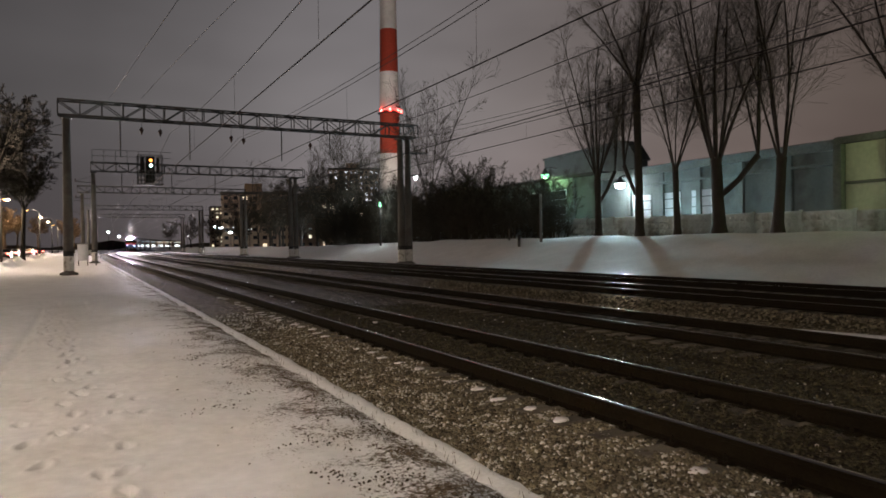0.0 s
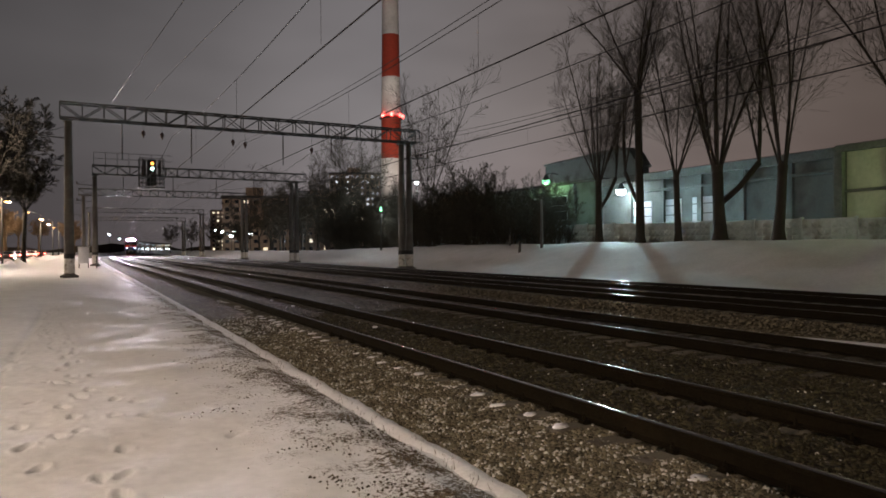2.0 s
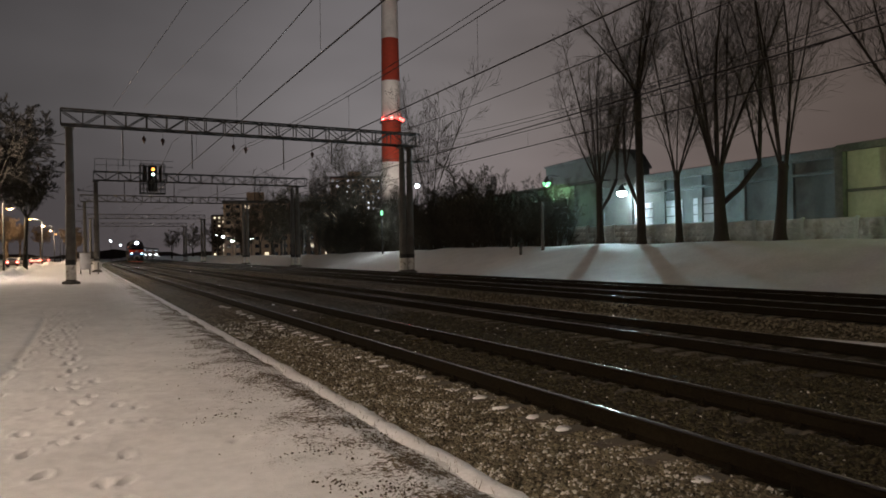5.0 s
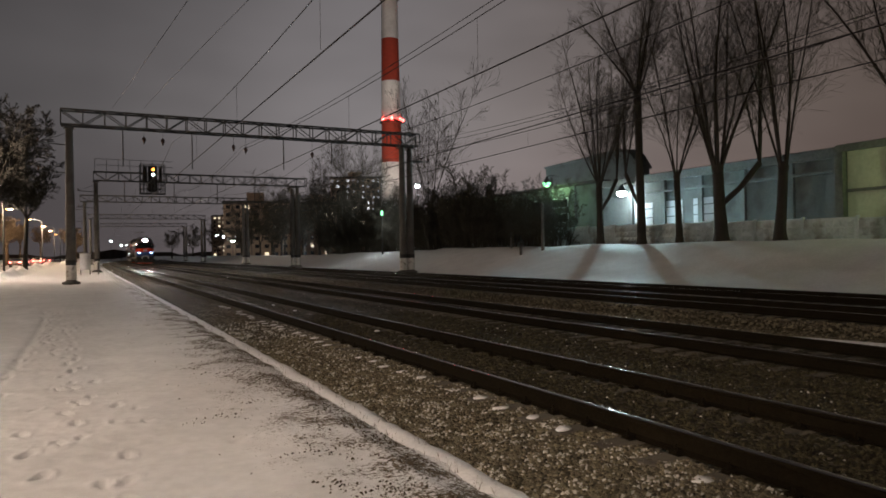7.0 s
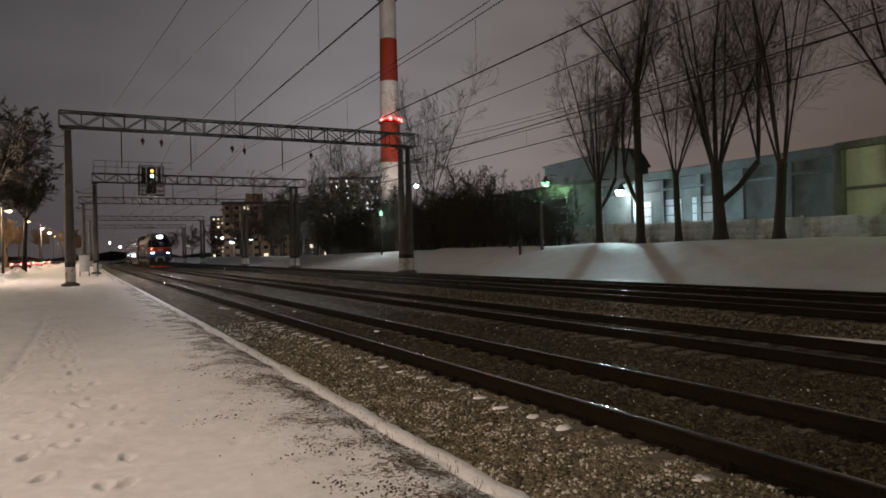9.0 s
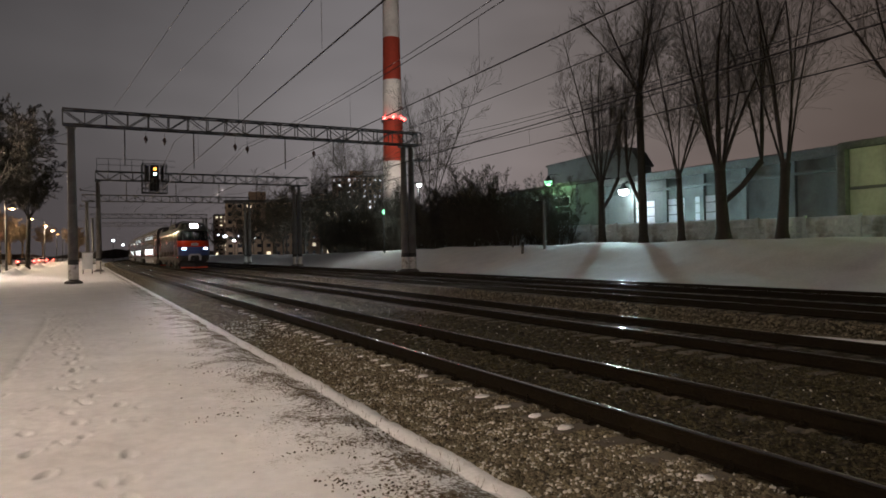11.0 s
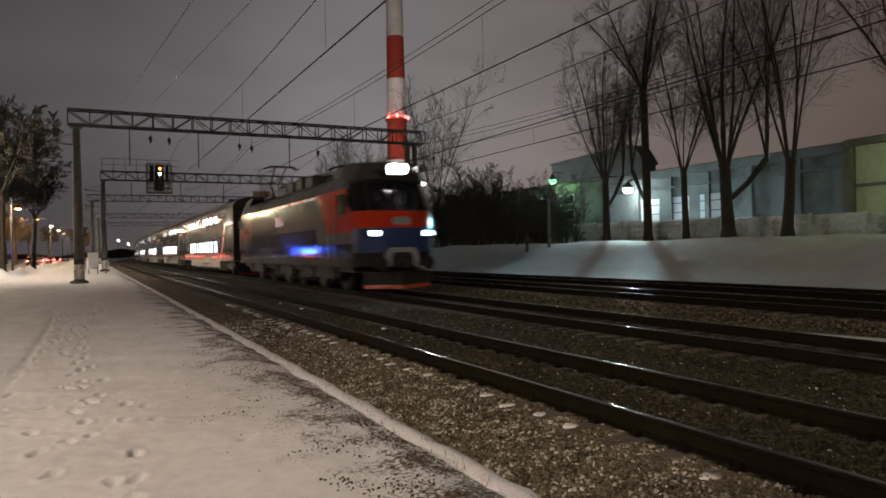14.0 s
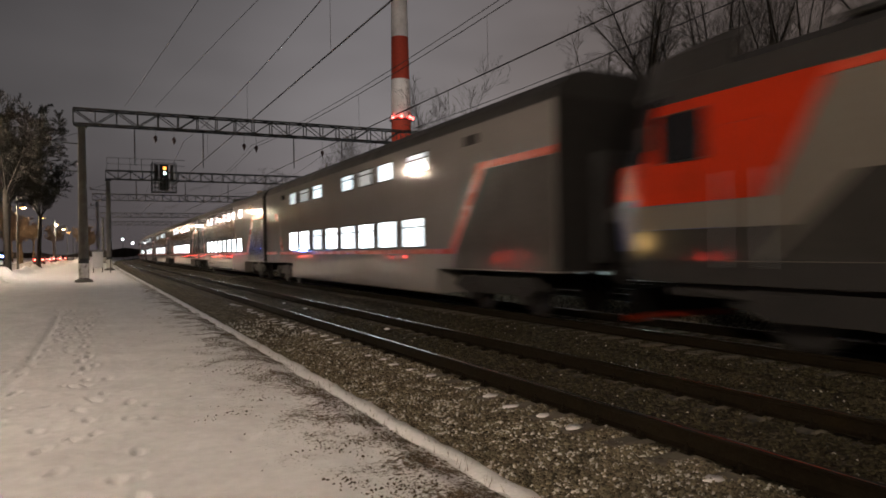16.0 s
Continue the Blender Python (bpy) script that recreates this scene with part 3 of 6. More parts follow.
# ---- tracks ----
RAIL_FOOT = ((-0.075, -0.18), (0.075, -0.18), (0.075, -0.168), (0.014, -0.148), (0.010, -0.05), (0.036, -0.04), (0.0375, -0.012), (0.030, -0.003),
             (-0.030, -0.003), (-0.0375, -0.012), (-0.036, -0.04), (-0.010, -0.05), (-0.014, -0.148), (-0.075, -0.168))


def rail_mesh(s, z):
    b = Build()
    ys = [-90, -40, -10] + stretch_list(0, 60, 3) + stretch_list(60, 500, 8) + [500]
    n = len(RAIL_FOOT)
    for y in ys:
        for u, w in RAIL_FOOT:
            b.v.append(tuple(on_line(s + u, y, z + w)))
    b.f = [(j * n + i, j * n + (i + 1) % n, (j + 1) * n + (i + 1) % n, (j + 1) * n + i) for j in range(len(ys) - 1) for i in range(n)]
    t = Build()
    prof = ((-0.033, -0.003), (-0.024, 0.0), (0.024, 0.0), (0.033, -0.003))
    for y in ys:
        for u, w in prof:
            t.v.append(tuple(on_line(s + u, y, z + w + 0.001)))
    t.f = [(j * 4 + i, j * 4 + i + 1, (j + 1) * 4 + i + 1, (j + 1) * 4 + i) for j in range(len(ys) - 1) for i in range(3)]
    return b, t


def sleeper_build():
    """A prestressed concrete sleeper: waisted, with raised rail seats."""
    b = Build()
    xs = (-1.35, -1.30, -1.0, -0.60, -0.25, 0.25, 0.60, 1.0, 1.30, 1.35)
    top = (-0.05, 0.0, 0.005, 0.0, -0.045, -0.045, 0.0, 0.005, 0.0, -0.05)
    for x, t in zip(xs, top):
        b.v += [(x, -0.14, -0.18), (x, 0.14, -0.18), (x, 0.11, t - 0.02), (x, 0.085, t), (x, -0.085, t), (x, -0.11, t - 0.02)]
    n = 6
    b.f = [(i * n + j, i * n + (j + 1) % n, (i + 1) * n + (j + 1) % n, (i + 1) * n + j) for i in range(len(xs) - 1) for j in range(n)]
    b.f += [tuple(range(n)), tuple(range((len(xs) - 1) * n, len(xs) * n))]
    return b


def clip_build():
    b = Build()
    b.box(-0.16, 0.16, -0.07, 0.07, -0.016, 0.0, 0.004)
    for sx in (-1, 1):
        b.box(sx * 0.115 - 0.045, sx * 0.115 + 0.045, -0.045, 0.045, 0.0, 0.03, 0.006)
        b.lathe([(0.018, 0), (0.018, 0.03), (0.012, 0.03), (0.012, 0.055)], 8, (sx * 0.12, 0, 0.03))
    return b


def cap_build(seed):
    """A small lump of frozen snow left on a sleeper."""
    rng = random.Random(seed)
    v0, f0 = ico_base()
    b = Build()
    b.add([(x * 0.125 * rng.uniform(0.75, 1.2), y * 0.075 * rng.uniform(0.75, 1.2), max(-0.01, z * 0.026 * rng.uniform(0.7, 1.3))) for x, y, z in v0], [tuple(f) for f in f0.tolist()])
    return b


def make_tracks():
    caps = [cap_build(k).mesh("snow_cap", M_CLEAN_SNOW, True) for k in range(3)]
    sleeper, clip = sleeper_build().mesh("sleeper", M_SLEEPER), clip_build().mesh("rail_clip", M_RAIL)
    far = sleeper_build()
    for k, (s, z) in enumerate(zip(TRACKS, TRACK_Z)):
        words = ("nearest to the snowy path", "second from the path", "with dark ballast", "beside the snow bank")[k]
        tr = thing("railway_track", "rusty steel rails on concrete sleepers, " + words, "track", "four parallel tracks", "structure")
        for side in (-1, 1):
            b, t = rail_mesh(s + side * HALF, z)
            r = part("rail", b, M_RAIL, tr, "dark rusty rail")
            part("running_surface", t, M_RAILTOP, r, "polished rail head", True)
        near = ((-2, 62), (-2, 46), (4, 28), (4, 20))[k]
        rest = Build()
        n0 = round((-20 - 3.61) / 0.545)
        for i in range(n0, 560):
            y = 3.61 + 0.545 * i
            zz = z - 0.19 + 0.012 * math.sin(i * 12.9898 + k * 4)
            place = on_line(s + 0.02 * math.sin(i * 7.7), y, zz)
            if near[0] < y < near[1]:
                o = part("sleeper", sleeper, None, tr)
                o.location, o.rotation_euler = place, (0, 0, -heading(y) + 0.015 * math.sin(i * 3.1))
                if k == 0 and y < 24 and math.sin(i * 5.3) > -0.75:
                    cap = part("snow_cap", caps[i % 3], None, o)
                    cap.location, cap.rotation_euler = (-1.20 + 0.05 * math.sin(i * 2.2), 0.02 * math.sin(i * 4.7), 0.0), (0, 0, i * 0.1 % 0.5)
                    if math.sin(i * 3.7) > 0.8:
                        cap = part("snow_cap", caps[(i + 1) % 3], None, o)
                        cap.location, cap.rotation_euler = (0.42, 0.02, -0.012), (0, 0, 1.2)
                if k == 0 and y < 13:
                    for side in (-1, 1):
                        c = part("rail_clip", clip, None, o)
                        c.location = (side * HALF, 0, 0.006)
            elif y > 0 and y < 300:
                rest.add([Vector(p) + place for p in far.v], far.f)
        me = bpy.data.meshes.new("sleeper")
        me.from_pydata(rest.v, [], rest.f)
        me.materials.append(M_SLEEPER)
        o = tagged(part("far_sleeper", me, None, tr), kind="stuff")


# ---- overhead line ----


def portal_build(y, x_left, x_right, post_l, post_r, top=10.56, tall=1.02, label="", seen=True):
    """A lattice girder on two tapered concrete posts across the line."""
    g = thing("overhead_line_portal", label, "gantry", "portals across the line", place=on_line(0, y), turn=-heading(y))
    for s, foot in ((post_l, snow_height(post_l, min(y, 60)) - 0.3), (post_r - 0.28, -0.4), (post_r + 0.34, -0.4)):
        b = Build().lathe([(0.29, foot), (0.275, 2.6), (0.20, top - tall - 0.02)], 14, (s, 0, 0))
        p = part("post", b, M_CONCRETE, g, "tapered grey concrete post", True)
        part("foundation", Build().lathe([(0.52, foot), (0.5, foot + 0.42), (0.34, foot + 0.5)], 12, (s, 0, 0)), M_CONCRETE, p)
        part("painted_band", Build().lathe([(0.294, foot + 0.55), (0.290, foot + 1.45)], 14, (s, 0, 0)), M_WHITEWASH, p, "whitewashed band on the post")
        part("dark_band", Build().lathe([(0.295, foot + 1.46), (0.290, foot + 1.75)], 14, (s, 0, 0)), M_BITUMEN, p)
        part("cap", Build().box(s - 0.3, s + 0.3, -0.42, 0.42, top - tall - 0.13, top - tall - 0.05, 0.01), M_STEEL, p, "steel seat for the girder")
        for zz in (top - 2.2, top - 3.9):
            arm = Build().tube([(s, 0, zz), (s - math.copysign(1.7, 5 - s) * (1 if s < 5 else 1), 0, zz + 0.12)], 0.035, 6)
            arm.tube([(s, 0, zz + 0.8), (s - math.copysign(1.6, 5 - s), 0, zz + 0.12)], 0.015, 5)
            part("bracket", arm, M_STEEL, p)
            part("insulator", Build().lathe([(0.03, 0), (0.08, 0.05), (0.04, 0.08), (0.08, 0.13), (0.04, 0.16), (0.08, 0.21), (0.03, 0.26)], 10,
                                            (s - math.copysign(1.65, 5 - s), 0, zz + 0.12)), M_PORCELAIN, p)
    for yy in (-0.36, 0.36):
        for zz in (top - 0.05, top - tall + 0.05):
            part("chord", Build().box(x_left, x_right, yy - 0.05, yy + 0.05, zz - 0.05, zz + 0.05, 0.008), M_STEEL, g)
    panels = max(8, round((x_right - x_left) / 1.2))
    step = (x_right - x_left) / panels
    za, zb = top - tall + 0.08, top - 0.08
    up = Build().box(-0.03, 0.03, -0.03, 0.03, za, zb).mesh("upright", M_STEEL)
    d1 = Build().tube([(0, 0, za), (step, 0, zb)], 0.032, 4).mesh("diagonal", M_STEEL)
    d2 = Build().tube([(0, 0, zb), (step, 0, za)], 0.032, 4).mesh("diagonal", M_STEEL)
    lac = Build().tube([(0, -0.36, 0), (step, 0.36, 0)], 0.025, 4).mesh("lacing", M_STEEL)
    for i in range(panels + 1):
        for yy in (-0.36, 0.36):
            o = part("upright", up, None, g)
            o.location = (x_left + i * step * 0.999, yy, 0)
            if i < panels:
                o = part("diagonal", d1 if i % 2 else d2, None, g)
                o.location = (x_left + i * step, yy, 0)
        if i < panels:
            for zz in (top - 0.02, top - tall + 0.02):
                o = part("lacing", lac, None, g)
                o.location = (x_left + i * step, 0, zz)
    return g


def hanger(place, drop):
    """An insulator string with its steel hanger under a girder."""
    h = thing("insulator_string", "dark insulator string hung under the lattice girder", "insulator", "insulator strings", place=place)
    part("rod", Build().tube([(0, 0, 0), (0, 0, -drop)], 0.035, 6), M_STEEL, h)
    disc = Build().lathe([(0.03, 0), (0.065, -0.03), (0.06, -0.07), (0.03, -0.1)], 10).mesh("disc", M_PORCELAIN)
    for i in range(7):
        part("disc", disc, None, h).location = (0, 0, -0.35 - i * (drop - 0.7) / 7)
    return h


def wire(name, pts, r, label, group="overhead wires"):
    return solid(name, Build().tube(pts, r, 5), M_WIRE, label, "wire", group)


def spans(s, z_low, z_high, ys, n=14):
    """A hanging wire from support to support; heights at support and mid-span."""
    pts = []
    for a, b in zip(ys, ys[1:]):
        for i in range(n):
            u = i / n
            pts.append(on_line(s, a + (b - a) * u, z_high - (z_high - z_low) * 4 * u * (1 - u)))
    pts.append(on_line(s, ys[-1], z_high))
    return pts


PORTAL_Y = (47.4, 80.75, 112.0, 162.0, 205.0)


def make_overhead():
    ends = ((-1.14, 22.9, -0.70, 21.8), (1.05, 23.9, 1.27, 22.5), (-0.4, 23.4, 0.2, 23.0), (0.2, 23.7, 0.7, 23.2), (0.2, 23.7, 0.7, 23.2))
    for y, e in zip(PORTAL_Y, ends):
        portal_build(y, *e, label="grey lattice steel portal on concrete posts over four tracks")
    # the portal behind the camera holds the wires up
    portal_build(-4.5, -3.4, 22.9, -3.0, 21.8, label="grey lattice steel portal on concrete posts over four tracks")
    for s, drop in ((2.27, 2.3), (6.4, 2.3), (12.46, 2.1), (15.97, 1.6)):
        hanger(on_line(s, 47.4, 9.5), drop)
    for s in (4.0, 9.0, 13.6, 17.8):
        hanger(on_line(s, 80.75, 9.5), 2.0)
    ys = (-70, -4.5, 47.4, 80.75, 112, 162, 205, 260, 330, 420)
    msg = ((5.2, 7.95, 8.9), (9.7, 7.95, 8.7), (14.5, 7.6, 8.4), (18.6, 7.1, 8.2))
    con = ((5.2, 6.5), (9.7, 6.45), (14.5, 6.05), (18.6, 6.4))
    for (s, lo, hi), (s2, zc) in zip(msg, con):
        wire("messenger_wire", spans(s, lo, hi, ys), 0.014, "stranded messenger wire above a track")
        wire("contact_wire", [on_line(s2 + 0.2 * math.sin(i * 1.7), y, zc + 0.12 * (y > 60)) for i, y in enumerate(ys)], 0.02, "dark contact wire above a track")
        d = thing("dropper_set", "thin dropper wires between messenger and contact wire", "wire", "overhead wires")
        for a, b in zip(ys[:5], ys[1:6]):
            for i in range(1, 5):
                u = i / 5
                y = a + (b - a) * u
                if y > 1:
                    part("dropper", Build().tube([on_line(s, y, hi - (hi - lo) * 4 * u * (1 - u)), on_line(s2, y, zc + 0.05)], 0.006, 4), M_WIRE, d)
    wire("messenger_wire", spans(9.55, 8.05, 8.85, ys), 0.012, "second stranded messenger wire above a track")
    wire("feeder_wire", [(1.57, 47.4, 10.9), (1.9, 39, 10.2), (2.29, 32, 9.85), (3.17, 25, 10.3), (4.4, 12, 10.7), (5.4, -4.5, 11)], 0.011, "thin feeder wire slung between portals")
    wire("feeder_wire", [(3.36, 47.4, 11.0), (4.0, 39, 10.85), (4.8, 30, 10.75), (5.28, 25, 10.7), (6.5, 10, 10.8), (7.5, -4.5, 11)], 0.011, "thin feeder wire slung between portals")
    for s, lo, hi in ((20.9, 8.2, 9.2), (22.6, 8.9, 9.9)):
        wire("feeder_wire", spans(s, lo, hi, ys[:7]), 0.013, "thin feeder wire along the far posts")
    for (px, py_, pz) in ((3.3, 47, 8.9), (4.4, 47, 8.85), (8.8, 47, 8.7), (9.6, 47, 8.6), (14.2, 47, 8.5)):
        w = thing("wire_weight", "small dark insulator on an overhead wire", "insulator", "wire insulators", place=(px, py_, pz))
        part("body", Build().lathe([(0.02, 0.2), (0.12, 0.08), (0.13, -0.02), (0.07, -0.14), (0.02, -0.3)], 10), M_PORCELAIN, w)
        part("rod", Build().tube([(0, 0, 0.2), (0, 0, 0.85)], 0.012, 5), M_STEEL, w)


def make_signal():
    """Colour-light signal with its cage, hung on the second girder."""
    y = 80.0
    s = thing("railway_signal", "black signal head in a caged maintenance platform, amber and white lit", "signal", place=on_line(6.75, y), turn=-heading(y))
    part("backboard", Build().prism([(-0.45, 8.45), (0.45, 8.45), (0.45, 11.15), (0.3, 11.3), (-0.3, 11.3), (-0.45, 11.15)], -0.02, 0.04, "y"), M_TROOF, s, "black backboard")
    head = part("lamp_case", Build().box(-0.2, 0.2, -0.28, -0.02, 9.4, 11.1, 0.03), M_TROOF, s)
    for z, m in ((10.85, G_SIG_A), (10.3, G_SIG_B)):
        part("lens", Build().lathe([(0.14, -0.30), (0.17, -0.29), (0.17, -0.27)], 14, (0.05, 0, z), "y"), m, head)
        part("hood", Build().tube([(0.05 + 0.2 * math.cos(a), -0.4, z + 0.2 * math.sin(a)) for a in (k * math.pi / 6 for k in range(7))], 0.02, 4), M_TROOF, head)
    cage = part("cage", Build().tube([(-1.25, -0.75, 8.25), (1.2, -0.75, 8.25), (1.2, -0.75, 11.35), (-1.25, -0.75, 11.35), (-1.25, -0.75, 8.25)], 0.05, 4), M_STEEL, s, "steel access cage")
    for yy in (-0.75, 0.6):
        for k in range(8):
            x = -1.25 + 2.45 * k / 7
            part("cage_bar", Build().tube([(x, yy, 8.25), (x, yy, 11.35 if k in (0, 1, 6, 7) else 9.6)], 0.035, 4), M_STEEL, cage)
        for z in (8.25, 8.75, 9.25, 9.7, 11.35):
            part("cage_rail", Build().tube([(-1.25, yy, z), (1.2, yy, z)], 0.04, 4), M_STEEL, cage)
    part("side_screen", Build().box(-0.95, -0.55, -0.1, 0.0, 9.5, 11.2, 0.02), M_TROOF, s)
    part("side_screen", Build().box(0.62, 0.95, -0.1, 0.0, 9.5, 11.2, 0.02), M_TROOF, s)
    part("platform", Build().box(-1.3, 1.25, -0.8, 0.65, 8.2, 8.28, 0.01), M_STEEL, s)
    rail = thing("walkway_railing", "thin steel walkway railing on a girder", "railing", place=on_line(0, 80.75), turn=-heading(80.75))
    for x in stretch_list(1.2, 9.1, 1.1):
        part("upright", Build().tube([(x, 0.4, 10.56), (x, 0.4, 11.95)], 0.025, 4), M_STEEL, rail)
    for z in (11.3, 11.95):
        part("rail", Build().tube([(1.2, 0.4, z), (9.0, 0.4, z)], 0.025, 4), M_STEEL, rail)


# ---- train ----
LOCO_LEN = 22.6
FLAPS = []


def side_plate(outline, x, t=0.012):
    """A flat panel on the body side at x, outline in (y, z)."""
    return Build().prism(outline, x, x + math.copysign(t, x), "x")


def wheel_build(r=0.62):
    return Build().lathe([(0.1, -0.09), (r * 0.55, -0.06), (r * 0.9, -0.05), (r + 0.03, -0.07), (r + 0.03, -0.04), (r, -0.035), (r - 0.01, 0.07), (r * 0.85, 0.06), (r * 0.5, 0.03), (0.13, 0.1)], 24, (0, 0, 0), "x")


def make_bogie(parent, y0, y1, r, wheels, wide=1.25):
    """A bogie with its wheels, springs and frame, under a vehicle."""
    b = Build()
    for sx in (-1, 1):
        b.prism([(y0, 0.62), (y0 + 0.3, 0.86), (y1 - 0.3, 0.86), (y1, 0.62), (y1 - 0.5, 0.45), (y0 + 0.5, 0.45)], sx * wide - 0.07, sx * wide + 0.07, "x")
        for y in wheels:
            b.box(sx * wide - 0.14, sx * wide + 0.14, y - 0.2, y + 0.2, r - 0.2, r + 0.2, 0.03)
            for d in (-0.33, 0.33):
                b.lathe([(0.09, 0.62), (0.11, 0.7), (0.09, 0.76), (0.11, 0.83), (0.09, 0.95)], 8, (sx * wide, y + d, 0))
    b.box(-1.1, 1.1, (y0 + y1) / 2 - 0.25, (y0 + y1) / 2 + 0.25, 0.5, 0.9, 0.03)
    g = part("bogie", b, M_UNDER, parent, "black bogie frame")
    wm = wheel_build(r).mesh("wheel", M_UNDER, True)
    for y in wheels:
        for sx in (-1, 1):
            w = part("wheel", wm, None, g)
            w.location, w.rotation_euler = (sx * 0.80, y, r), (0, 0, 0 if sx > 0 else math.pi)
    return g


def make_pantograph(parent, y, height, closed):
    b = Build()
    base = 4.62
    b.box(-0.7, 0.7, y - 0.9, y + 0.9, base - 0.06, base + 0.04, 0.02)
    for sx in (-0.6, 0.6):
        for dy in (-0.8, 0.8):
            b.lathe([(0.05, base - 0.35), (0.1, base - 0.3), (0.05, base - 0.24), (0.1, base - 0.18), (0.05, base - 0.06)], 8, (sx, y + dy, 0))
    if closed:
        knee, head = (y + 1.0, base + 0.28), (y - 0.6, base + 0.42)
    else:
        knee, head = (y + 1.15, base + (height - base) * 0.45), (y - 0.45, height)
    for sx in (-0.35, 0.35):
        b.tube([(sx, y - 0.5, base + 0.05), (sx * 0.6, knee[0], knee[1])], 0.05, 6)
        b.tube([(sx * 0.6, knee[0], knee[1]), (sx * 0.9, head[0], head[1])], 0.035, 6)
    for dy in (-0.22, 0.22):
        b.tube([(-1.0, head[0] + dy, head[1] - 0.16), (-0.62, head[0] + dy, head[1]), (0.62, head[0] + dy, head[1]), (1.0, head[0] + dy, head[1] - 0.16)], 0.035, 6)
    b.tube([(-0.5, head[0] - 0.22, head[1] - 0.05), (-0.5, head[0] + 0.22, head[1] - 0.05)], 0.02, 4)
    b.tube([(0.5, head[0] - 0.22, head[1] - 0.05), (0.5, head[0] + 0.22, head[1] - 0.05)], 0.02, 4)
    return part("pantograph", b, M_UNDER, parent, "folded pantograph" if closed else "raised pantograph touching the wire")


NOSE = ((0.95, 0.05, 1.05), (1.45, -0.22, 1.0), (1.95, -0.30, 1.0), (2.32, -0.32, 1.0), (2.92, -0.20, 1.02), (3.95, 0.42, 0.98), (4.05, 0.16, 0.9), (4.68, 0.28, 0.8), (4.80, 1.3, 0.7))


def nose_ring(z, yf, hw, sign=1, length=0.0):
    """One level of the cab front, from the far side round to the near side."""
    w = 1.5 if z < 3.8 else 1.5 - (z - 3.8) * 0.42
    pts = [(w, 2.6), (w, yf + 0.75), (w - 0.10, yf + 0.42), (hw + 0.1, yf + 0.12), (hw * 0.6, yf + 0.02), (0, yf)]
    ring = pts + [(-x, y) for x, y in reversed(pts[:-1])]
    return [(x, y if sign > 0 else length - y, z) for x, y in ring]


def nose_band(i, sign, length, grow=0.0):
    b = Build()
    rings = [nose_ring(*NOSE[k], sign, length) for k in (i, i + 1)]
    n = len(rings[0])
    if grow:
        rings = [[(x * (1 + grow), y - sign * grow, z) for x, y, z in r] for r in rings]
    b.v = rings[0] + rings[1]
    b.f = [(j, j + 1, n + j + 1, n + j) for j in range(n - 1)]
    return b


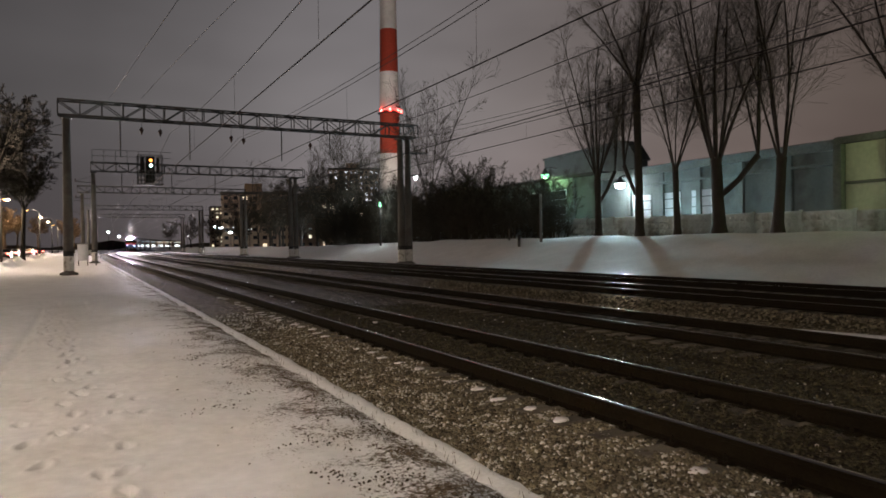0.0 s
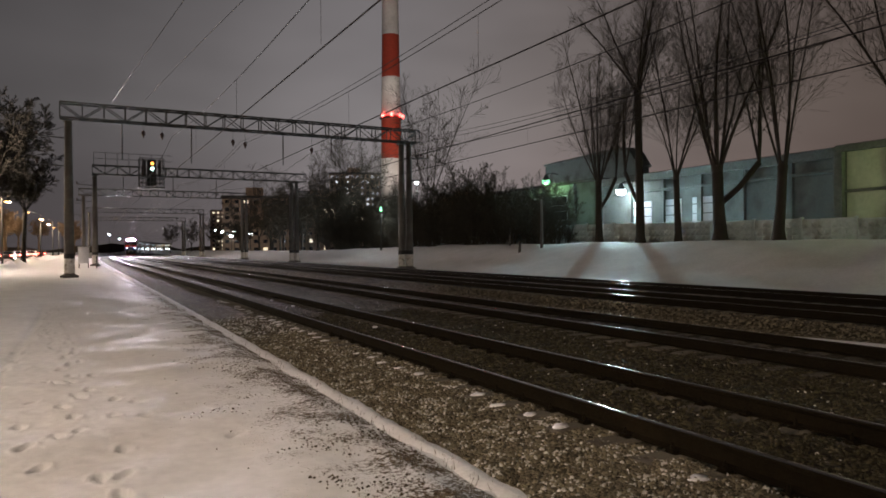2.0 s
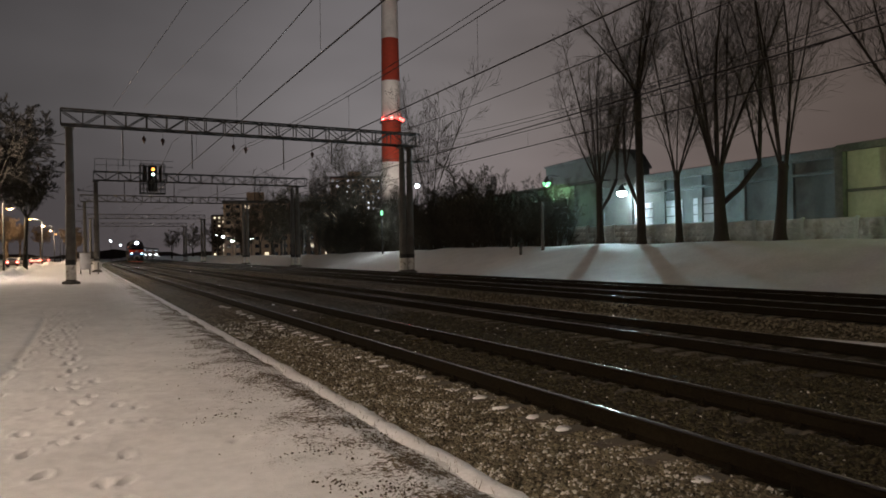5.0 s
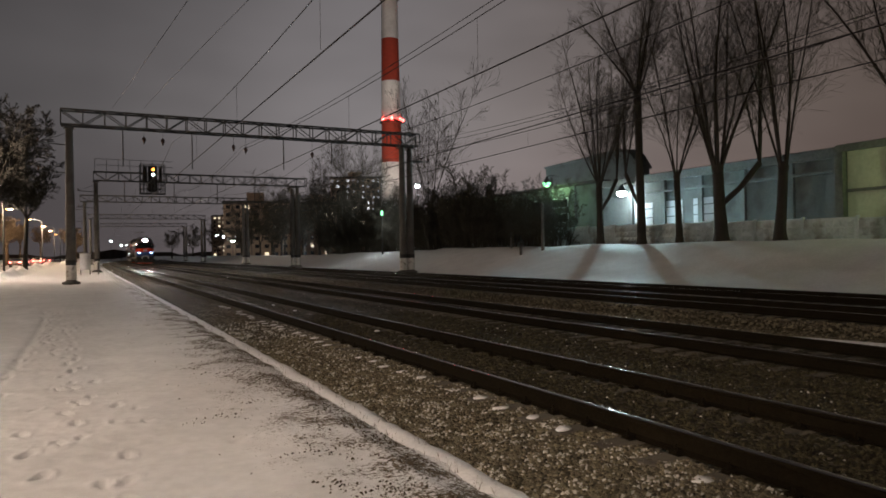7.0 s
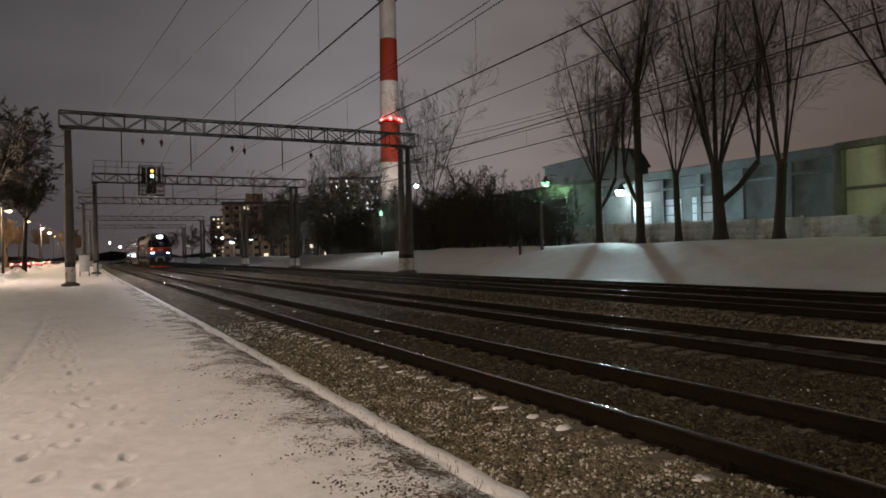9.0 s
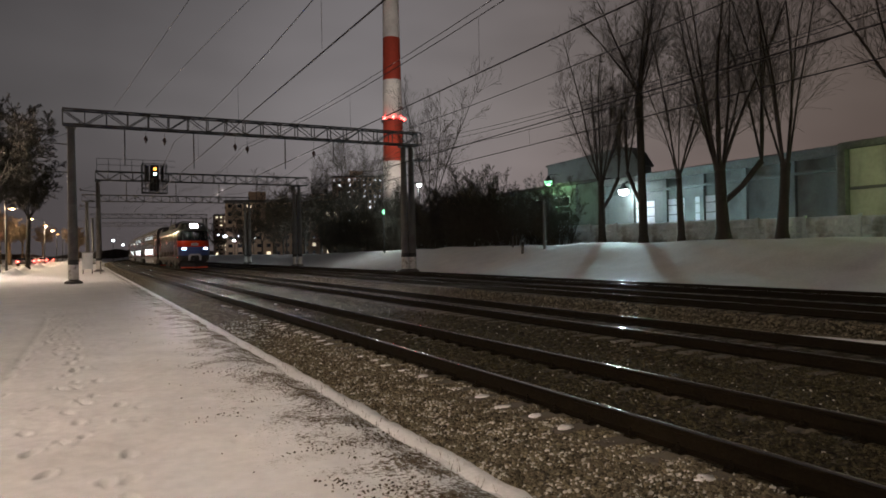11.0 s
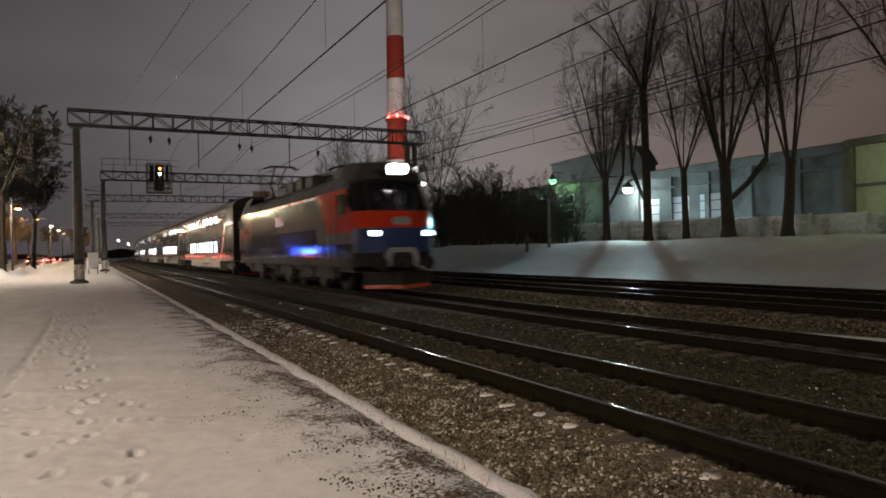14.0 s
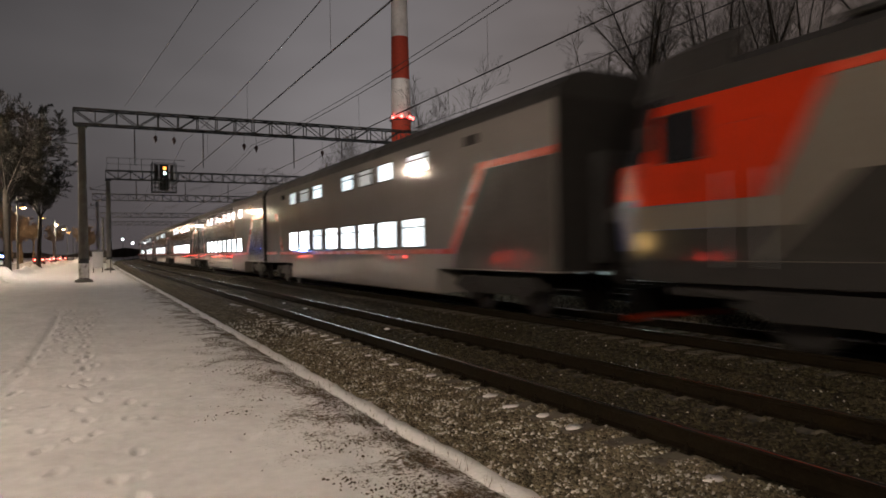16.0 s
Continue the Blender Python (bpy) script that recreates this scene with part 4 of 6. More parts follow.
def make_locomotive():
    L = LOCO_LEN - 0.9
    e = thing("electric_locomotive", "red and grey electric passenger locomotive with lit headlights", "locomotive")
    # body between the cabs
    sec = [(-1.5, 0.95), (-1.5, 3.78), (-1.32, 4.18), (-0.95, 4.34), (0.95, 4.34), (1.32, 4.18), (1.5, 3.78), (1.5, 0.95)]
    part("body", Build().prism(sec, 2.5, L - 2.5, "y"), M_LOCODIM, e, "light grey body side")
    part("roof", Build().prism([(-1.515, 3.80), (-1.335, 4.21), (-0.96, 4.42), (0.96, 4.42), (1.335, 4.21), (1.515, 3.80)], 1.3, L - 1.3, "y"), M_TROOF, e, "sooty dark roof")
    for sx in (-1, 1):
        x = sx * 1.502
        part("lower_panel", side_plate([(4.7, 1.30), (L - 3.2, 1.30), (L - 4.5, 2.44), (5.1, 2.44)], x), M_DARKGREY, e, "dark grey lower side")
        part("roof_line", side_plate([(4.4, 3.66), (L - 4, 3.66), (L - 4, 3.78), (4.4, 3.78)], x), M_STRIPE, e, "red line under the roof")
        for k in range(3):
            y = 10.45 + k * 0.5
            part("emblem", side_plate([(y, 2.80), (y + 0.34, 2.80), (y + 0.26, 3.02), (y + 0.40, 3.22), (y + 0.06, 3.22), (y + 0.12, 3.0)], x * 1.003), M_STRIPE, e, "small red emblem bar")
        for (a, b_, c, d) in ((0.62, 3.55, 4.85, 1), (L - 0.62, L - 3.25, L - 4.2, -1)):
            out = [(a, 2.20), (b_, 2.20), (c, 3.80), (a + 0.55 * d, 3.80)]
            part("cab_side", side_plate(out, x * 1.002, 0.014), M_RED, e, "red cab side")
            part("cab_stripe", side_plate([(a, 1.80), (b_ + 0.35 * d, 1.80), (b_ + 0.2 * d, 2.19), (a, 2.19)], x * 1.002, 0.012), M_LOCODIM, e)
            part("cab_skirt", side_plate([(a, 1.30), (b_ + (0.9 if d > 0 else 0.15), 1.30), (b_ + (0.9 if d > 0 else -0.35), 1.79), (a, 1.79)], x * 1.001, 0.012), M_DARKGREY, e)
            wy = (1.25, 2.15) if d > 0 else (L - 2.15, L - 1.25)
            w = part("cab_window", side_plate([(wy[0], 2.86), (wy[1], 2.86), (wy[1], 3.62), (wy[0] + 0.15 * d * (d > 0), 3.62)], x * 1.014, 0.01), M_GLASS, e, "dark cab side window")
            part("window_frame", Build().tube([(x * 1.022, wy[0], 2.86), (x * 1.022, wy[1], 2.86), (x * 1.022, wy[1], 3.62), (x * 1.022, wy[0], 3.62), (x * 1.022, wy[0], 2.86)], 0.02, 4), M_UNDER, w)
            dy = 2.55 if d > 0 else L - 3.15
            dr = part("cab_door", Build().tube([(x * 1.012, dy, 1.15), (x * 1.012, dy, 3.3), (x * 1.012, dy + 0.6, 3.3), (x * 1.012, dy + 0.6, 1.15)], 0.012, 4), M_UNDER, e, "cab door joint")
            part("grab_rail", Build().tube([(x * 1.05, dy - 0.06, 1.2), (x * 1.05, dy - 0.06, 2.6)], 0.018, 5), M_BUMPER, dr)
            part("grab_rail", Build().tube([(x * 1.05, dy + 0.66, 1.2), (x * 1.05, dy + 0.66, 2.6)], 0.018, 5), M_BUMPER, dr)
        for k in range(7):
            y = 7.2 + k * 1.3
            g = part("vent_grille", side_plate([(y, 3.3), (y + 0.9, 3.3), (y + 0.9, 3.6), (y, 3.6)], x * 1.002, 0.01), M_LOCODIM, e)
        part("side_skirt", side_plate([(1.2, 0.95), (L - 1.2, 0.95), (L - 1.2, 1.29), (1.2, 1.29)], sx * 1.506, 0.012), M_UNDER, e, "black underframe skirt")
    for sign in (1, -1):
        bands = ((0, M_UNDER, "valance"), (1, M_NAVY, "bumper"), (2, M_NAVY, "lamp_band"), (3, M_RED, "nose_panel"), (4, M_GLASS, "windscreen"), (5, M_TROOF, "brow"), (6, M_TROOF, "brow"), (7, M_TROOF, "cab_roof"))
        cab = part("cab", nose_band(3, sign, L), M_RED, e, "red slanted cab front", True)
        for i, m, nm in bands:
            if i != 3:
                part(nm, nose_band(i, sign, L), m, cab, {"bumper": "dark blue bumper mask", "windscreen": "dark windscreen", "lamp_band": "blue lamp band"}.get(nm, ""), i not in (5,))

        def fy(y):
            return y if sign > 0 else L - y
        # windscreen pillars and wipers
        for x in (-1.12, 0, 1.12):
            part("pillar", Build().tube([(x, fy(-0.2 + abs(x) * 0.12), 2.92), (x * 0.96, fy(0.40 + abs(x) * 0.12), 3.95)], 0.035 if x else 0.02, 5), M_UNDER, cab)
        for x in (-0.5, 0.5):
            part("wiper", Build().tube([(x, fy(-0.24), 2.9), (x * 1.5, fy(0.1), 3.6)], 0.012, 4), M_UNDER, cab)
        # headlight pod
        pod = part("headlight", Build().prism([(-0.46, 4.2), (0.46, 4.2), (0.52, 4.42), (0.40, 4.66), (-0.40, 4.66), (-0.52, 4.42)], fy(0.02), fy(0.6), "y"), M_UNDER, cab, "twin headlight above the windscreen")
        if sign > 0:
            part("lens", Build().prism([(-0.30, 4.26), (0.30, 4.26), (0.36, 4.42), (0.28, 4.58), (-0.28, 4.58), (-0.36, 4.42)], -0.01, 0.03, "y"), G_HEAD, pod)
        if sign > 0:                           # added hooded emitters on the brow make the beams; flaps block the main pair
            for x, z, r, lamp_mat in ((-0.74, 4.40, 0.09, G_MAIN), (0.74, 4.40, 0.09, G_MAIN), (0, 4.42, 0.06, G_DIP)):
                hood = part("beam_lamp", Build().lathe([(r * 1.45, 0.10), (r * 1.45, -0.45), (r * 1.3, -0.45), (r * 1.3, 0.04)], 16, (x, 0, z), "y"), M_RUBBER, cab, "added black-hooded emitter for the headlight beam")
                part("lens", Build().lathe([(r * 0.5, -0.016), (r, -0.014), (r, 0.02)], 16, (x, 0, z), "y"), lamp_mat, hood)
                if lamp_mat is G_MAIN:
                    flap = part("beam_blocker", Build().lathe([(0.05, -0.012), (0.14, -0.012), (0.14, 0.0), (0.05, 0.0)], 16, (0, 0, -0.14), "y"), M_RUBBER, e, "added black flap that blocks the main beam")
                    flap.location = (x, -0.455, z + 0.145)
                    FLAPS.append(flap)
        for sx in (-1, 1):
            lamp = part("lamp_housing", Build().box(sx * 1.02 - 0.27, sx * 1.02 + 0.27, min(fy(-0.31), fy(0.05)), max(fy(-0.31), fy(0.05)), 1.98, 2.26, 0.04), M_UNDER, cab)
            if sign > 0:
                part("lens", Build().box(sx * 1.02 - 0.2, sx * 1.02 + 0.2, -0.33, -0.28, 2.04, 2.20, 0.02), G_LED, lamp, "white LED lamp")
            part("buffer", Build().lathe([(0.08, fy(0.0)), (0.08, fy(-0.5)), (0.24, fy(-0.52)), (0.25, fy(-0.58))] if sign > 0 else [(0.08, L), (0.08, L + 0.3), (0.24, L + 0.32), (0.25, L + 0.36)], 14, (sx * 0.9, 0, 1.06), "y"), M_UNDER, cab)
        part("coupler", Build().box(-0.17, 0.17, min(fy(-0.75), fy(0.4)), max(fy(-0.75), fy(0.4)), 0.88, 1.2, 0.05), M_UNDER, cab, "black automatic coupler")
        arch = [(-0.62, 0.95), (-0.62, 1.35), (-0.45, 1.62), (0.45, 1.62), (0.62, 1.35), (0.62, 0.95), (0.42, 0.95), (0.42, 1.28), (0.34, 1.45), (-0.34, 1.45), (-0.42, 1.28), (-0.42, 0.95)]
        part("coupler_surround", Build().prism(arch, min(fy(-0.36), fy(-0.2)), max(fy(-0.36), fy(-0.2)), "y"), M_BUMPER, cab, "light grey arch round the coupler")
        part("coupler_recess", Build().prism([(-0.42, 0.95), (0.42, 0.95), (0.42, 1.28), (0.34, 1.45), (-0.34, 1.45), (-0.42, 1.28)], min(fy(-0.30), fy(-0.2)), max(fy(-0.30), fy(-0.2)), "y"), M_UNDER, cab)
        plough = part("plough", Build().add([(-1.3, fy(0.15), 0.30), (0, fy(-0.30), 0.28), (1.3, fy(0.15), 0.30), (1.3, fy(0.25), 0.78), (0, fy(-0.1), 0.78), (-1.3, fy(0.25), 0.78)],
                                            [(0, 1, 4, 5), (1, 2, 3, 4)]), M_UNDER, cab, "black snow plough with a red lower edge")
        part("plough_edge", Build().add([(-1.3, fy(0.12), 0.18), (0, fy(-0.36), 0.16), (1.3, fy(0.12), 0.18), (1.3, fy(0.13), 0.31), (0, fy(-0.33), 0.29), (-1.3, fy(0.13), 0.31)],
                                        [(0, 1, 4, 5), (1, 2, 3, 4)]), M_STRIPE, plough)
        part("nose_emblem", Build().prism([(-0.3, 2.42), (0.3, 2.42), (0.34, 2.62), (0.2, 2.70), (-0.2, 2.70), (-0.34, 2.62)], min(fy(-0.33), fy(-0.25)), max(fy(-0.33), fy(-0.25)), "y"), M_BUMPER, cab, "grey emblem plate")
        for sx in (-1, 1):
            part("mirror", Build().box(sx * 1.6 - 0.05, sx * 1.6 + 0.05, min(fy(0.9), fy(1.1)), max(fy(0.9), fy(1.1)), 3.1, 3.5, 0.02), M_UNDER, cab)
    for y0, wh in ((2.6, (3.3, 6.2)), (9.0, (9.5, 12.2)), (15.0, (15.5, 18.4))):
        make_bogie(e, y0, y0 + 4.2, 0.62, wh)
    part("underframe", Build().box(-1.3, 1.3, 1.2, L - 1.2, 0.72, 0.96, 0.03), M_UNDER, e)
    part("transformer_case", Build().box(-1.2, 1.2, 7.2, 8.8, 0.35, 0.75, 0.05), M_UNDER, e)
    # roof gear
    for k, (y0, y1, w, h) in enumerate(((3.3, 4.6, 0.85, 0.32), (7.1, 8.3, 1.0, 0.38), (8.7, 9.9, 1.0, 0.46), (10.3, 11.5, 1.0, 0.40), (11.9, 13.4, 0.95, 0.34), (13.7, 14.5, 0.7, 0.52))):
        u = part("roof_unit", Build().box(-w, w, y0, y1, 4.40, 4.52 + h, 0.06), M_TROOF, e)
        for j in range(5):
            part("fin", Build().box(-w * 0.9, w * 0.9, y0 + 0.12 + j * (y1 - y0 - 0.3) / 4, y0 + 0.16 + j * (y1 - y0 - 0.3) / 4, 4.52 + h, 4.56 + h), M_UNDER, u)
    bus = Build().tube([(-0.5, 5.5, 4.85), (-0.5, 7, 4.98), (-0.4, 10, 5.0), (-0.5, 14, 4.98), (-0.5, 17.5, 4.85)], 0.03, 5)
    for y in (6.6, 9, 11.6, 14, 16.4):
        bus.lathe([(0.04, 4.4), (0.1, 4.5), (0.05, 4.55), (0.1, 4.65), (0.05, 4.7), (0.09, 4.8), (0.03, 4.95)], 8, (-0.5, y, 0))
    part("busbar", bus, M_UNDER, e, "roof busbar on insulators")
    make_pantograph(e, 5.3, 5.4, True)
    make_pantograph(e, L - 4.6, 6.42, False)
    return e


LOW_WIN = ((6.23, 7.58), (8.23, 9.55), (10.17, 11.37), (11.96, 13.34), (13.95, 15.24), (15.93, 17.07), (17.85, 19.14), (19.72, 20.95))
UP_WIN = ((5.9, 7.2), (8.4, 9.5), (10.1, 11.4), (12.0, 13.2), (15.8, 17.0), (17.7, 19.1), (19.8, 20.9))
CAR_LEN = 26.1


def make_car():
    """A double-deck sleeping car; y runs from its leading end backwards."""
    c = thing("double_deck_car", "light grey double-deck passenger car with red stripe and lit windows", "train car", "passenger cars")
    W = 1.52
    low = [(5.35, 0.36), (20.75, 0.36), (20.75, 1.02), (CAR_LEN, 1.02), (CAR_LEN, 4.55), (0, 4.55), (0, 1.02), (5.35, 1.02)]
    part("body", Build().prism(low, -W, W, "x"), M_LIGHTGREY, c, "light grey body with a lowered waist")
    part("roof", Build().prism([(-W - 0.004, 4.53), (-1.40, 4.82), (-1.1, 5.06), (-0.6, 5.2), (0.6, 5.2), (1.1, 5.06), (1.40, 4.82), (W + 0.004, 4.53)], -0.01, CAR_LEN + 0.01, "y"), M_TROOF, c, "dark grey arched roof")
    pane = {}
    for sx in (-1, 1):
        x = sx * (W + 0.002)
        part("end_panel", side_plate([(0.0, 1.05), (4.45, 1.05), (4.30, 1.5), (2.75, 3.42), (0.0, 3.42)], x), M_ENDGREY, c, "dark grey end panel")
        part("stripe", side_plate([(4.35, 1.42), (CAR_LEN, 1.42), (CAR_LEN, 1.55), (4.65, 1.55), (3.05, 3.60), (0, 3.60), (0, 3.43), (2.78, 3.43)], x), M_STRIPE, c, "red stripe")
        part("stripe", side_plate([(22.4, 1.6), (22.7, 1.6), (24.0, 3.5), (23.7, 3.5)], x), M_STRIPE, c)
        for rows, z0, z1, m, nm in ((LOW_WIN, 1.62, 2.44, G_LOWER, "lower_window"), (UP_WIN, 3.74, 4.28, G_UPPER, "upper_window")):
            for k, (a, b) in enumerate(rows):
                w = part(nm, side_plate([(a + 0.06, z0), (b - 0.06, z0), (b, z0 + 0.06), (b, z1 - 0.06), (b - 0.06, z1), (a + 0.06, z1), (a, z1 - 0.06), (a, z0 + 0.06)], x * 1.001, 0.006), m, c)
                part("frame", Build().tube([(x * 1.006, a, z0), (x * 1.006, b, z0), (x * 1.006, b, z1), (x * 1.006, a, z1), (x * 1.006, a, z0)], 0.025, 4), M_UNDER, w)
                if k % 8 not in (1, 6):
                    zb = z0 + (z1 - z0) * 0.7
                    part("glazing_bar", Build().box(min(x * 1.004, x * 1.012), max(x * 1.004, x * 1.012), a, b, zb - 0.02, zb + 0.02), M_UNDER, w)
        for a in (3.06, 21.9):
            part("vent", side_plate([(a, 4.08), (a + 0.7, 4.08), (a + 0.7, 4.32), (a, 4.32)], x * 1.001), M_DARKGREY, c)
        part("entrance_door", side_plate([(22.9, 1.1), (23.75, 1.1), (23.75, 3.1), (22.9, 3.1)], x * 1.002, 0.01), M_LIGHTGREY, c)
    for y, d in ((0, -1), (CAR_LEN, 1)):
        part("gangway", Build().box(-0.62, 0.62, min(y, y + d * 0.33), max(y, y + d * 0.33), 1.2, 3.5, 0.06), M_RUBBER, c, "black rubber gangway")
        part("end_wall", Build().box(-W + 0.02, W - 0.02, min(y, y + d * 0.03), max(y, y + d * 0.03), 1.05, 4.6), M_UNDER, c, "dark end wall")
        part("coupler", Build().box(-0.15, 0.15, min(y, y + d * 0.4), max(y, y + d * 0.4), 0.9, 1.15, 0.04), M_UNDER, c)
    make_bogie(c, 0.95, 4.9, 0.47, (1.7, 4.1), 1.15)
    make_bogie(c, 21.2, 25.15, 0.47, (22.0, 24.4), 1.15)
    for k in range(4):
        part("roof_vent", Build().box(-0.5, 0.5, 4 + k * 5.6, 5.6 + k * 5.6, 5.15, 5.28, 0.04), M_TROOF, c)
    return c


# ---- trees and shrubs ----


def grow(b, twigs, p, d, length, r, depth, rng, split=3, least=0.0065, steep=False):
    """One branch and, from it, smaller ones."""
    n = 6 if depth > 2 else 3 if depth > 1 else 2 if depth else 1
    pts, radii = [Vector(p)], [r]
    q, dd = Vector(p), Vector(d).normalized()
    end = max(least, r * (0.22 if depth > 2 else 0.45))
    wob = 0.07 if depth > 2 else 0.16
    for i in range(n):
        dd = (dd + Vector((rng.uniform(-wob, wob), rng.uniform(-wob, wob), rng.uniform(-0.05, 0.07)))).normalized()
        q = q + dd * (length / n)
        pts.append(q.copy())
        radii.append(r + (end - r) * (i + 1) / n)
    (b if depth > 2 else twigs).tube(pts, radii, 7 if depth > 2 else 4 if depth > 1 else 3, cap=False)
    if depth == 0:
        return
    count = split * 3 if depth > 2 else split + 1
    if steep:                                  # straight limbs set with fine, sparse shoots
        count = (3, 5, 26)[min(depth, 3) - 1]
    thin = (0.6, 0.5, 0.22)[min(depth, 3) - 1] if steep else (0.62, 0.52, 0.30)[min(depth, 3) - 1]
    for k in range(count):
        u = 0.12 + 0.86 * (k + rng.random()) / count
        i = min(n - 1, int(u * n))
        base = pts[i].lerp(pts[i + 1], u * n - i)
        a = rng.uniform(0, 6.28)
        side = dd.orthogonal().normalized()
        side = side * math.cos(a) + dd.cross(side) * math.sin(a)
        nd = dd * rng.uniform(0.8, 1.1) + side * (rng.uniform(0.45, 1.0) if steep else rng.uniform(0.55, 1.15)) + Vector((0, 0, 0.16 if steep else 0.04))
        ln = length * (1.15 - 0.6 * u) * ((rng.uniform(0.14, 0.34) if steep else rng.uniform(0.26, 0.40)) if depth > 2 else rng.uniform(0.45, 0.8) if steep else rng.uniform(0.4, 0.66))
        grow(b, twigs, base, nd, ln, max(least, radii[i] * thin), depth - 1, rng, split, least, steep)


def bare_tree(name, label, place, seed, trunk_h, trunk_r, limbs, limb_len, splay, group, depth=3, split=3, fork=None, twig=None, least=0.009, bark=None, steep=False):
    rng = random.Random(seed)
    t = thing(name, label, "tree", group, place=place)
    trunk, twigs = Build(), Build()
    lean = Vector((rng.uniform(-0.04, 0.04), rng.uniform(-0.04, 0.04), 1))
    pts = [Vector((0, 0, -0.4)), Vector((0, 0, 0.05)), Vector((0, 0, 0.5)), lean * trunk_h * 0.5, lean * trunk_h]
    trunk.tube(pts, [trunk_r * 1.7, trunk_r * 1.5, trunk_r * 1.2, trunk_r * 1.02, trunk_r * 0.98], 10)
    top = pts[-1]
    trunk.tube([top - Vector((0, 0, 0.35)), top + Vector((0, 0, 0.05)), top + Vector((0, 0, 0.3))], [trunk_r * 0.9, trunk_r * 1.12, trunk_r * 0.5], 9)
    body = part("trunk", trunk, bark or M_BARK, t, "", True)
    starts = []
    for k in range(limbs):
        a = 6.28 * (k + rng.uniform(-0.3, 0.3)) / limbs
        s = splay * rng.uniform(0.35, 1.25)
        starts.append((top + Vector((math.cos(a), math.sin(a), 0)) * trunk_r * 0.6, Vector((math.cos(a) * s, math.sin(a) * s, 1)), limb_len * rng.uniform(0.75, 1.1), trunk_r * rng.uniform(0.24, 0.36)))
    if fork:                                   # a heavy side limb bent upward
        (dx, dy), h = fork
        elbow = Vector((dx, dy, h + 2.2))
        side = Build().tube([Vector((0, 0, h)), Vector((dx * 0.5, dy * 0.5, h + 0.9)), elbow], [trunk_r * 0.6, trunk_r * 0.5, trunk_r * 0.55], 8)
        part("limb", side, bark or M_BARK, t, "", True)
        for k in range(3):
            starts.append((elbow, Vector((rng.uniform(-0.25, 0.25), rng.uniform(-0.25, 0.25), 1)), limb_len * rng.uniform(0.6, 0.95), trunk_r * 0.26))
    for p, d, ln, r in starts:
        b = Build()
        grow(b, twigs, p, d, ln, r, depth, rng, split, least, steep)
        part("limb", b, bark or M_BARK, t, "", True)
    part("crown", twigs, twig or M_TWIG, t, "bare branches and twigs")
    return t


